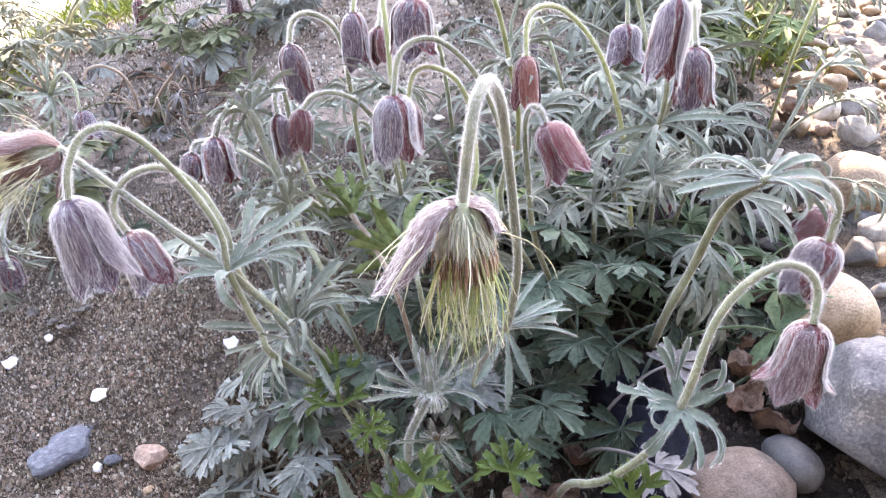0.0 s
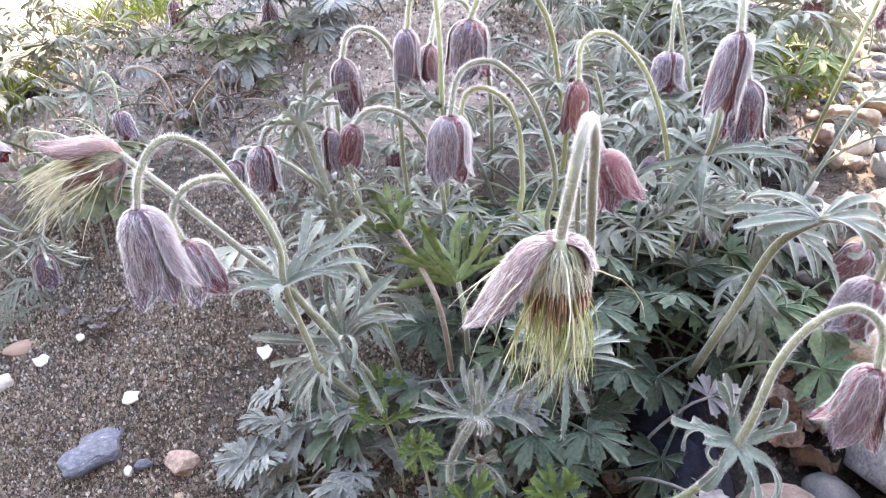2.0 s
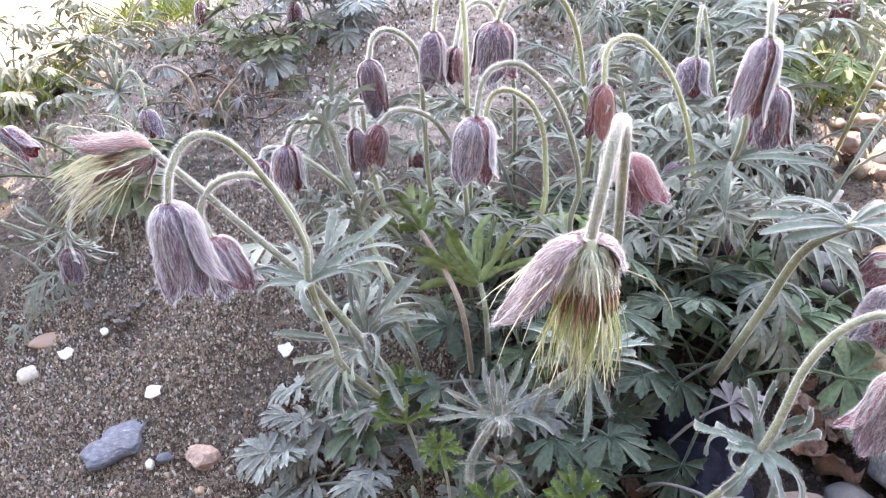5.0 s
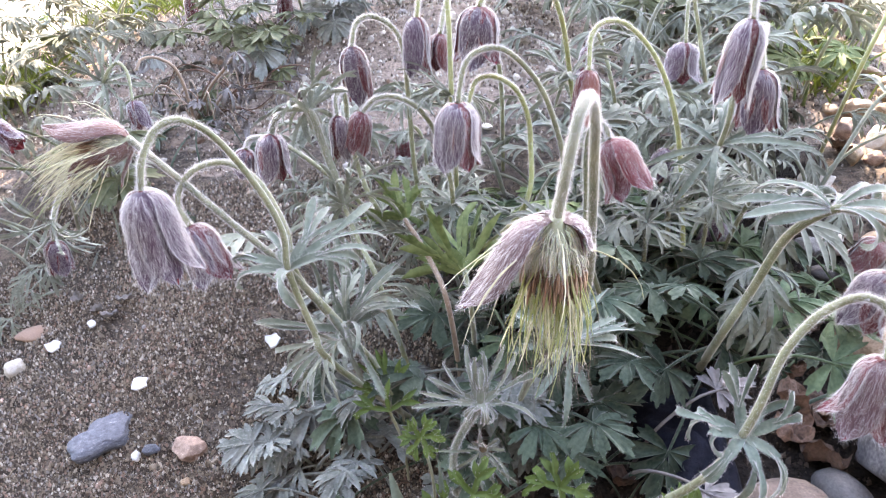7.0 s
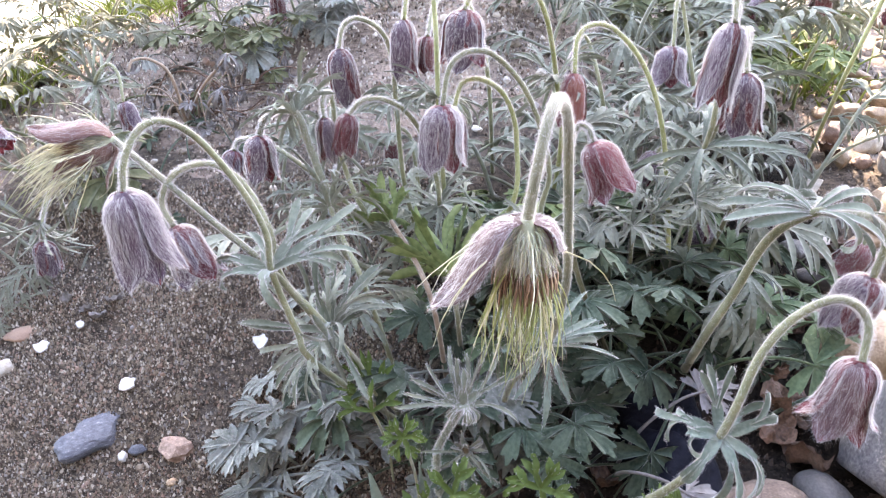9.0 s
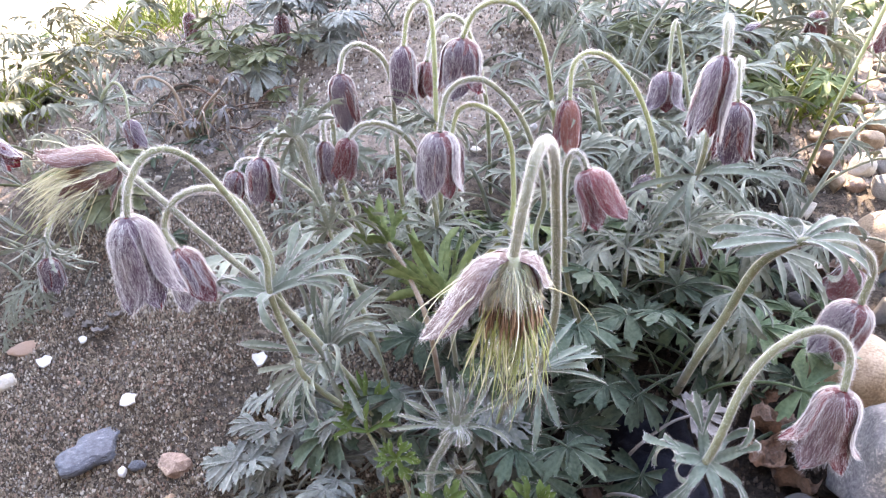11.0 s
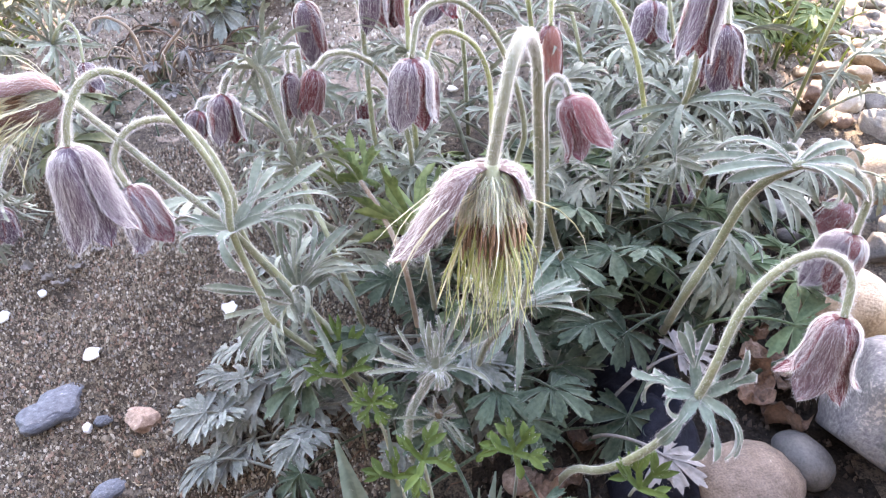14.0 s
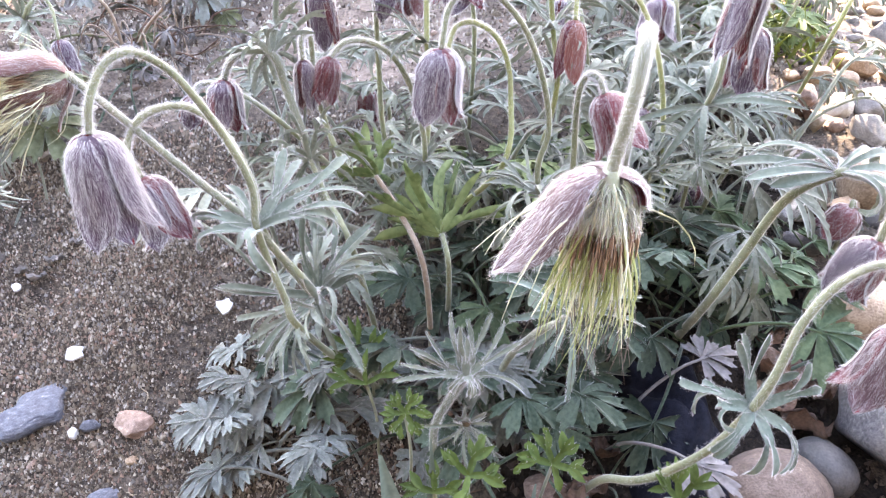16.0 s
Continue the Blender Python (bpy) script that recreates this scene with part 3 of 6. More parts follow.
for kind_of, mat_of in (("mauve", MAUVE), ("rose", ROSE), ("deep", DEEP), ("dusky", DUSKY), ("coral", CORAL)):
    for wide, fl in (("shut", 0.1), ("open", 0.9 if kind_of == "dusky" else 0.55)):
        BELLS[kind_of, wide] = ([sepal(mat_of, 300 + i, True, 1.0 - 0.06 * (i % 2), fl, (1700 if kind_of == "dusky" else 1300) if kind_of in ("deep", "dusky") else 2700, 0.001, 5) for i in range(4)],
                                [sepal(WINE if i == 1 or kind_of != "mauve" or wide == "shut" else MAUVE, 320 + i, False, 0.98 if wide == "open" else 0.93, fl * 1.1 if wide == "open" else fl * 0.6, 1800 if wide == "open" else 1100, 0.001) for i in range(3)])
        BELLS[kind_of, wide, "far"] = ([sepal(mat_of, 300 + i, True, 1.0 - 0.06 * (i % 2), fl, 600 if kind_of == "coral" else 1500, 0.0014) for i in range(3)],
                                       [sepal(WINE, 320 + i, False, 0.93, fl * 0.6, 400, 0.0014) for i in range(3)])


def hang_bell(owner, at, axis, width, length, colour, wide, seed, spin=None):
    """Six sepals round the end of a stem."""
    rng = random.Random(seed)
    outer, inner = BELLS[(colour, wide, "far") if at[1] > 0.3 else (colour, wide)]
    turn = frame_along(axis, rng.uniform(0, 6.28) if spin is None else spin)
    size = Matrix.Diagonal((width * 0.9, width * 0.9, length, 1))
    for k in range(6):
        data = (outer if k % 2 == 0 else inner)[rng.randrange(3)]
        m = Matrix.Translation(at) @ turn @ Matrix.Rotation(k * math.pi / 3 + rng.uniform(-0.1, 0.1), 4, "Z") @ Matrix.Rotation(rng.uniform(-0.05, 0.07), 4, "Y") @ size
        part("sepal", data, owner, m)


def stem_part(owner, line, radius, mat, hairs, long=0.0015, fine=0.000022):
    s = Shape()
    n = len(line)
    rings = s.tube(line, [radius * (1.0 - 0.22 * i / n) for i in range(n)], 8)
    for k in range(hairs):
        i = min(n - 2, int(n * random.random() ** 0.7))
        p, side, up = rings[i]
        q = line[i].lerp(line[i + 1], random.random())
        a = random.uniform(0, 6.283)
        d = math.cos(a) * side + math.sin(a) * up
        fall = (line[i + 1] - line[i]).normalized()
        s.hair(q + d * radius * 0.8, (d + fall * random.uniform(-0.6, 0.8)).normalized(), random.uniform(0.45, 1.1) * long, fine)
    return part("stem", s.mesh("stem", [mat, HAIR]), owner)


def ruff(owner, at, axis, count, size, meshes, seed, spread=0.0, loose=0.5):
    """A whorl of leaves round a stem; axis is the way the stem runs up through it."""
    rng = random.Random(seed)
    turn = Vector(axis).normalized().to_track_quat("Z", "X").to_matrix().to_4x4()
    a0 = rng.uniform(0, 6.28)
    for k in range(count):
        m = Matrix.Translation(at) @ turn @ Matrix.Rotation(a0 + k * 6.283 / count + rng.uniform(-0.25, 0.25), 4, "Z") @ Matrix.Rotation(-spread + rng.uniform(-loose, loose), 4, "Y") @ Matrix.Rotation(rng.uniform(-0.5, 0.5), 4, "X") @ Matrix.Diagonal((size * rng.uniform(0.8, 1.15), size, size, 1))
        ob = new("bract", rng.choice(meshes))
        ob.parent, ob.matrix_basis = owner, m


def aim(across, rise, nearer):
    """A way given by its share to the right, up the slope of the view and towards the path of the camera."""
    return Vector((across, 0.5 * rise - 0.87 * nearer, 0.87 * rise + 0.5 * nearer)).normalized()


def set_bracts(stalk, at, rows, width, mat, seed, fan=0.5, hairy=300, long_hair=0.75, fine=0.000015, blunt=0.16, cut=0.0):
    """A ruff whose leaves are set one by one; each row: the way it leaves the stem, lobes, length, bend; cut: the share of a leaf below its lobes."""
    old = list(DOWN)
    DOWN[:] = [fine, long_hair]
    for k, (way, lobes, length, bend) in enumerate(rows):
        random.seed(seed + k)
        s = Shape()
        facing = Vector((0, -0.45, 1)) if way.z > -0.2 else Vector((0, -1, 0.45))
        if way.z > 0.75:
            facing = Vector((way.x * -0.3, -1, 0.5))
        n = (facing - way * facing.dot(way)).normalized()
        side = way.cross(n).normalized()
        root, lead = Vector(), way
        if cut:
            line = finger(s, root, way, n, length * cut * 1.25, width * 1.35, bend * cut, int(hairy * 0.6), 0, 10, 0, 1, False, 0.34, 0.1)[0]
            root, lead = line[7], (line[8] - line[7]).normalized()
            length = length * (1 - 0.7 * cut)
            n = (n - lead * n.dot(lead)).normalized()
        for j in range(lobes):
            a = (j - (lobes - 1) / 2) * fan * random.uniform(0.75, 1.25)
            d = lead * math.cos(a) + side * math.sin(a) + n * random.uniform(-0.12, 0.25)
            ln = length * random.uniform(0.78, 1.08) * (1 - 0.08 * abs(j - (lobes - 1) / 2))
            finger(s, root + n * 0.0003 * j, d, n + side * random.uniform(-0.6, 0.6), ln, width * random.uniform(0.85, 1.1), bend * random.uniform(0.6, 1.4), hairy, 0, 14, 0, 1, blunt, 0.34, 0.6, True)
        ob = new("bract", s.mesh("bract", [mat, HAIR]))
        ob.parent, ob.matrix_basis = stalk, Matrix.Translation(at)
    DOWN[:] = old


def stem_of(owner):
    return next(o for o in owner.children if o.name.startswith("stem"))


COUNT = [0]


def pasqueflower(line, width, length, colour="mauve", wide="shut", axis=(0, 0, -1), ruff_at=None, ruff_size=1.0, label="", radius=0.00125, mat=None, hairs=9000, bracts=7, spread=0.0, green=False, leaves=None, ruff_axis=None, loose=0.5, spin=None):
    """A nodding flower on its stem; line runs from the ground to the flower."""
    COUNT[0] += 1
    random.seed(500 + COUNT[0])
    base = Vector(line[0])
    owner = thing("pasqueflower", (base.x, base.y, height(base.x, base.y)), label or "silky mauve nodding pasqueflower on a downy arched stem", "flower", "pasqueflowers in the bed")
    pts = spline([(base.x, base.y, height(base.x, base.y) - 0.012)] + list(line[1:]))
    stalk = stem_part(owner, pts, radius, mat or STEM, hairs)
    if width:
        hang_bell(owner, line[-1], axis, width, length, colour, wide, 700 + COUNT[0], spin)
    if ruff_at is not None:
        i = min(range(len(pts)), key=lambda j: (pts[j] - Vector(line[ruff_at])).length)
        ruff(stalk, pts[i], ruff_axis or (pts[min(i + 2, len(pts) - 1)] - pts[max(i - 2, 0)]), bracts, ruff_size, leaves or (BRACTS_GREEN if green else BRACTS), 800 + COUNT[0], spread, loose)
    return owner


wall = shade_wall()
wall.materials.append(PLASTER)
tagged(new("wall_1", wall), "unseen plain wall added to shade the bed", "wall", kind="structure")
# dark wall added behind the camera to hold back sky light from the front
wall = block("wall_2", [(-2.5, -1.0), (2.5, -1.0), (2.5, -0.9), (-2.5, -0.9)], 2.2)
wall.materials.append(PLASTER_DARK)
tagged(new("wall_2", wall), "unseen plain dark wall added to cut front light", "wall", kind="structure")


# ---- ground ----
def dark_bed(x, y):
    """Black humus plus painted shade, where the plants are thickest and among the rocks."""
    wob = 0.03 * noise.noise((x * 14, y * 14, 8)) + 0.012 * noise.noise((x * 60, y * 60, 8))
    return x > DARK_BED_LEFT + wob + 0.9 * max(0, y - 0.33) and y < 0.5 and x < 0.15 + 0.2 * max(0, y - 0.2) + wob


DARK_BED_LEFT = 0.008


def ground():
    def axis(lo, hi, gap):
        near = list(np.arange(lo, hi + gap / 2, gap))
        low, high, d = [], [], gap
        while d < 900:
            d *= 1.7
            low.append(lo - d), high.append(hi + d)
        return low[::-1] + near + high
    xs, ys = axis(-0.6, 0.5, 0.0038), axis(0.1, 0.85, 0.0038)
    pts, faces = [], []
    for y in ys:
        for x in xs:
            z = height(x, y)
            if -0.9 < x < 0.8 and -0.1 < y < 1.1:
                z = surface(x, y)
            pts.append((x, y, z))
    w = len(xs)
    for j in range(len(ys) - 1):
        for i in range(w - 1):
            a = j * w + i
            faces.append((a, a + 1, a + w + 1, a + w))
    s = Shape()
    s.add(pts, faces)
    for k, q in enumerate(s.f):
        x, y = (s.v[q[0]][0] + s.v[q[2]][0]) / 2, (s.v[q[0]][1] + s.v[q[2]][1]) / 2
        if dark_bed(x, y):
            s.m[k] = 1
        elif y > 0.45 + 0.05 * noise.noise((x * 9, y * 9, 4)) + 0.02 * noise.noise((x * 50, y * 50, 4)):
            s.m[k] = 2
    tagged(new("ground", s.mesh("ground", [SOIL, SHADE_HUMUS, SOIL_DRY])), "bare grey-brown gritty garden soil sloping up", "soil", kind="structure")


ground()


def lump(s, c, r, rng, m=0):
    """A small angular crumb."""
    t = (1 + 5 ** 0.5) / 2
    v = [(-1, t, 0), (1, t, 0), (-1, -t, 0), (1, -t, 0), (0, -1, t), (0, 1, t), (0, -1, -t), (0, 1, -t), (t, 0, -1), (t, 0, 1), (-t, 0, -1), (-t, 0, 1)]
    f = [(0, 11, 5), (0, 5, 1), (0, 1, 7), (0, 7, 10), (0, 10, 11), (1, 5, 9), (5, 11, 4), (11, 10, 2), (10, 7, 6), (7, 1, 8), (3, 9, 4), (3, 4, 2), (3, 2, 6), (3, 6, 8), (3, 8, 9), (4, 9, 5), (2, 4, 11), (6, 2, 10), (8, 6, 7), (9, 8, 1)]
    sx, sy, sz = (r * rng.uniform(0.35, 0.75) for _ in range(3))
    a = rng.uniform(0, 6.28)
    ca, sa = math.cos(a), math.sin(a)
    pts = []
    for x, y, z in v:
        k = rng.uniform(0.8, 1.2)
        x, y, z = x * sx * k, y * sy * k, z * sz * k
        pts.append((c[0] + x * ca - y * sa, c[1] + x * sa + y * ca, c[2] + z))
    s.add(pts, f, m)


def grain(s, c, r, rng, m=0):
    """A tiny pointed grain bedded in the soil."""
    a = rng.uniform(0, 1.57)
    ca, sa = r * math.cos(a), r * math.sin(a)
    k = [rng.uniform(0.6, 1.25) for _ in range(5)]
    pts = [(c[0] + ca * k[0], c[1] + sa * k[0], c[2] - r), (c[0] - sa * k[1], c[1] + ca * k[1], c[2] - r), (c[0] - ca * k[2], c[1] - sa * k[2], c[2] - r), (c[0] + sa * k[3], c[1] - ca * k[3], c[2] - r),
           (c[0] + r * rng.uniform(-0.4, 0.4), c[1] + r * rng.uniform(-0.4, 0.4), c[2] + r * 0.8 * k[4])]
    s.add(pts, [(0, 1, 4), (1, 2, 4), (2, 3, 4), (3, 0, 4)], m)


def crumbs():
    rng = random.Random(9)
    s = Shape()
    for k in range(170000):
        x, y = rng.uniform(-0.3, -0.03), rng.uniform(0.19, 0.42)
        if k % 8 < 2:
            x, y = rng.uniform(-0.55, 0.3), rng.uniform(0.3, 0.85)
        patch = noise.noise((x * 14, y * 14, 2)) + 0.6 * noise.noise((x * 40, y * 40, 6))
        if patch < -0.25 and k % 3:
            continue
        r = 0.00028 + 0.0009 * rng.random() ** 3.4 + (0.0005 if y > 0.47 else 0)
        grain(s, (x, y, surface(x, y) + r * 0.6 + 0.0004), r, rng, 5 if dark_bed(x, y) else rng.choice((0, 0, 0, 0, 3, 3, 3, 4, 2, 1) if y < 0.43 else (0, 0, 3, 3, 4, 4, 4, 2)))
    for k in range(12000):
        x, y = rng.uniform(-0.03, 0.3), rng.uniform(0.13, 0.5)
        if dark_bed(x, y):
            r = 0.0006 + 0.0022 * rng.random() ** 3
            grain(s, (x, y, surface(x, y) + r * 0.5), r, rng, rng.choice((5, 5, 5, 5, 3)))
    for k in range(700):
        x, y = rng.uniform(-0.5, 0.15), rng.uniform(0.4, 0.8)
        r = 0.001 + 0.0028 * rng.random() ** 3
        lump(s, (x, y, surface(x, y) + r * 0.2), r, rng, rng.choice((0, 0, 4, 1, 4, 2)))
    for k in range(900):
        x, y = rng.uniform(-0.45, 0.05), rng.uniform(0.13, 0.6)
        r = 0.0007 + 0.0012 * rng.random() ** 3
        lump(s, (x, y, surface(x, y) + r * 0.2), r, rng, 5 if dark_bed(x, y) else rng.choice((0, 0, 4, 1, 2, 3)))
    tagged(new("soil_crumbs", s.mesh("soil_crumbs", [CRUMB, STONE_PINK, STONE_GREY, SOIL_DARK, CRUMB_PALE, BARK], False)), "coarse loose grit and crumbs of soil", "grit", kind="stuff")


crumbs()


def straw():
    """Bits of straw, twig and root lying on the soil."""
    rng = random.Random(12)
    s = Shape()
    for k in range(420):
        x, y = rng.uniform(-0.4, 0.0), rng.uniform(0.16, 0.5)
        if k % 3 == 0:
            x, y = rng.uniform(-0.35, 0.3), rng.uniform(0.35, 0.7)
        a, ln = rng.uniform(0, 6.28), rng.uniform(0.003, 0.013)
        pts = []
        for i in range(5):
            q = (i / 4 - 0.5) * ln
            b = a + 0.5 * math.sin(i + k)
            X, Y = x + q * math.cos(b), y + q * math.sin(b)
            pts.append(Vector((X, Y, surface(X, Y) + 0.0011)))
        s.tube(pts, [0.00018, 0.00026, 0.00026, 0.00024, 0.00014], 4, rng.choice((0, 1, 1)))
    tagged(new("plant_litter", s.mesh("plant_litter", [STRAW, DEAD])), "bits of dry straw and root on soil", "litter", kind="stuff")


straw()


def paving():
    """A pale sunlit path along the back of the bed."""
    s = Shape()
    n = 24
    for off in (0.006, -0.03):
        for i in range(n + 1):
            for j in range(n + 1):
                u, v = i / n, j / n
                x = -0.42 - 0.02 * noise.noise((v * 6, 0, 3)) - 1.6 * u
                y = 0.6 + 1.6 * v + 0.3 * u - 0.02 * noise.noise((u * 9, 2, 3))
                s.v.append((x, y, height(x, y) + off))
    m = n + 1
    q = [(i * m + j, (i + 1) * m + j, (i + 1) * m + j + 1, i * m + j + 1) for i in range(n) for j in range(n)]
    s.f = q + [tuple(k + m * m for k in reversed(x)) for x in q]
    for k in range(n):
        for a, b in ((k, k + 1), (n * m + k + 1, n * m + k), ((k + 1) * m, k * m), (k * m + n, (k + 1) * m + n)):
            s.f.append((a, b, b + m * m, a + m * m))
    s.m = [0] * len(s.f)
    tagged(new("pavement", s.mesh("pavement", [PAVING], False)), "pale sunlit concrete path beyond the bed", "path", kind="structure")


paving()


# ---- stones ----
def stone_mesh(seed, mat, rough=0.12, boxy=0.0, cuts=0, level=5, outline=None):
    """A worn stone: a ball with uneven swellings and, where it is angular, flat cuts."""
    bm = bmesh.new()
    bmesh.ops.create_icosphere(bm, subdivisions=level if cuts else 3, radius=1)
    rng = random.Random(seed)
    o = Vector((rng.uniform(0, 50), rng.uniform(0, 50), rng.uniform(0, 50)))
    planes = [(Vector((rng.gauss(0, 1), rng.gauss(0, 1), rng.gauss(0, 0.8))).normalized(), rng.uniform(0.5, 0.78)) for _ in range(cuts)]
    for v in bm.verts:
        p = v.co.normalized()
        k = 1 + rough * noise.noise(p * 1.1 + o) * 2 + rough * 0.5 * noise.noise(p * 2.6 + o) + rough * 0.18 * noise.noise(p * 9 + o) + (0.018 * noise.noise(p * 24 + o) if cuts else 0)
        if boxy:
            k *= 1 + boxy * (max(abs(p.x), abs(p.y), abs(p.z)) ** -0.8 - 1.2)
        for n, h in planes:
            c = p.dot(n)
            if c > 0.05 and k * c > h:
                k = 0.12 * k + 0.88 * h / c
        v.co = p * k
        if outline:
            q = (math.atan2(p.y, p.x) / math.tau % 1) * len(outline)
            i, f = int(q) % len(outline), step(0, 1, q - int(q))
            r = outline[i] * (1 - f) + outline[(i + 1) % len(outline)] * f
            v.co.x, v.co.y = v.co.x * r, v.co.y * r
    me = bpy.data.meshes.new("stone")
    bm.to_mesh(me)
    bm.free()
    me.materials.append(mat)
    for q in me.polygons:
        q.use_smooth = True
    return me


def stone(name, at, sx, sy, sz, mat, label, seed, turn=0.0, rough=0.12, boxy=0.0, sunk=0.35, tip=0.0, group="", category="stone", cuts=0, outline=None):
    ob = new(name, stone_mesh(seed, mat, rough, boxy, cuts, 4 if name == "pebble" else 5, outline))
    ob.matrix_basis = Matrix.Translation((at[0], at[1], height(at[0], at[1]) + sz * (1 - 2 * sunk))) @ Matrix.Rotation(radians(turn), 4, "Z") @ Matrix.Rotation(radians(tip), 4, "Y") @ Matrix.Diagonal((sx, sy, sz, 1))
    return tagged(ob, label, category, group)


stone("stone", (-0.1880, 0.2491, 0.0009), 0.0178, 0.0130, 0.0046, STONE_BLUE, "speckled blue-grey stone lying on the soil", 5, 32, 0.1, 0.3, cuts=2, outline=(0.95, 1.25, 1.1, 0.58, 1.0, 1.1, 0.8, 1.05))
stone("stone", (-0.1422, 0.2395, 0.0055), 0.0085, 0.0085, 0.005, STONE_PINK, "rough pinkish stone half sunk in soil", 2, 20, 0.4, 0.2, sunk=0.45, cuts=9)
stone("stone", (-0.1618, 0.2407, 0.0028), 0.0042, 0.0028, 0.002, STONE_BLUE, "small blue-grey stone on the soil", 3, 20, 0.2)
stone("stone", (-0.2548, 0.3151, 0.0114), 0.0105, 0.0068, 0.003, FLATBROWN, "flat brown stone lying on the soil", 4, 28, 0.1)
stone("stone", (-0.2571, 0.2931, 0.0039), 0.0055, 0.0058, 0.004, STONE_CREAM, "small pale grey stone on the soil", 5, 40, 0.2, 0.3)
stone("stone", (-0.1683, 0.2381, 0.0006), 0.002, 0.0028, 0.002, CHIP, "tiny whitish stone on the soil", 6, 10, 0.2)
stone("stone", (-0.1200, 0.2367, 0.0083), 0.0022, 0.0026, 0.002, STONE_GREY, "tiny pale stone on the soil", 7, 10, 0.2)
stone("stone", (-0.1392, 0.2239, 0.0010), 0.0022, 0.0022, 0.0018, STONE_TAN, "tiny tan stone on the soil", 8, 10, 0.2)
stone("stone", (-0.1812, 0.2257, -0.0054), 0.0018, 0.0026, 0.0018, STONE_PINK, "tiny reddish stone on the soil", 9, 10, 0.2)
stone("stone", (-0.1465, 0.2092, -0.0053), 0.008, 0.005, 0.003, STONE_BLUE, "small flat blue stone on the soil", 10, 30, 0.1)


def chip(at, size, seed):
    """A thin, bent white flake."""
    rng = random.Random(seed)
    s = Shape()
    ring = [(math.cos(a) * size * rng.uniform(0.62, 1.1), math.sin(a) * size * 0.85 * rng.uniform(0.6, 1.1)) for a in np.linspace(0, 6.283, 11)[:-1]]
    tilt = rng.uniform(0.25, 0.5)
    for off in (0.0009, 0.0):
        s.v += [(x, y, off + 0.0015 + y * tilt + 30 * x * x + 25 * x * y) for x, y in ring] + [(0, 0, off + 0.0017)]
    for i in range(10):
        j = (i + 1) % 10
        s.f += [(i, j, 10), (j + 11, i + 11, 21), (i, i + 11, j + 11, j)]
        s.m += [0, 0, 0]
    ob = new("white_chip", s.mesh("white_chip", [CHIP], False))
    ob.location = (at[0], at[1], height(at[0], at[1]) + 0.001)
    ob.rotation_euler = (0, 0, rng.uniform(-0.5, 0.5))
    tagged(ob, "thin white flake lying on the soil", "flake", "white flakes on the soil")


for where, size, seed in (((-0.2389, 0.3029, 0.0100), 0.0047, 1), ((-0.1791, 0.2744, 0.0108), 0.005, 2), ((-0.1141, 0.2913, 0.0277), 0.0047, 3), ((-0.2220, 0.3149, 0.0171), 0.0028, 4)):
    chip(where, size, seed)

stone("rock", (0.1689, 0.2714, 0.0487), 0.0215, 0.02, 0.0185, STONE_TAN, "rounded tan rock beside the flowers", 11, 20, 0.1, 0.1)
stone("rock", (0.1715, 0.1985, 0.0391), 0.039, 0.036, 0.043, STONE_ROCK, "large angular blue-grey rock beside the flowers", 12, -35, 0.12, 0.3, cuts=6)
stone("rock", (0.1005, 0.1830, 0.0326), 0.0200, 0.018, 0.0146, STONE_BUFF, "smooth buff rounded rock at the bed's edge", 13, 10, 0.06)
stone("rock", (0.1245, 0.1955, 0.0371), 0.0095, 0.013, 0.009, STONE_DARK, "smooth dark grey pebble among rocks", 14, 10, 0.06)
stone("rock", (0.1400, 0.1660, 0.0348), 0.016, 0.010, 0.008, STONE_DARK, "dark smooth pebble among rocks", 15, 10, 0.06)
stone("rock", (0.1225, 0.1700, 0.0330), 0.011, 0.008, 0.007, STONE_GREY, "small grey pebble among rocks", 18, 30, 0.08)
stone("rock", (0.2240, 0.3621, 0.0631), 0.019, 0.022, 0.022, STONE_TAN, "rounded tan rock in the pebble bed", 16, 10, 0.1)
stone("rock", (0.0229, 0.1974, 0.0206), 0.008, 0.006, 0.004, STONE_PINK, "small brownish pebble under the leaves", 17, 10, 0.1)
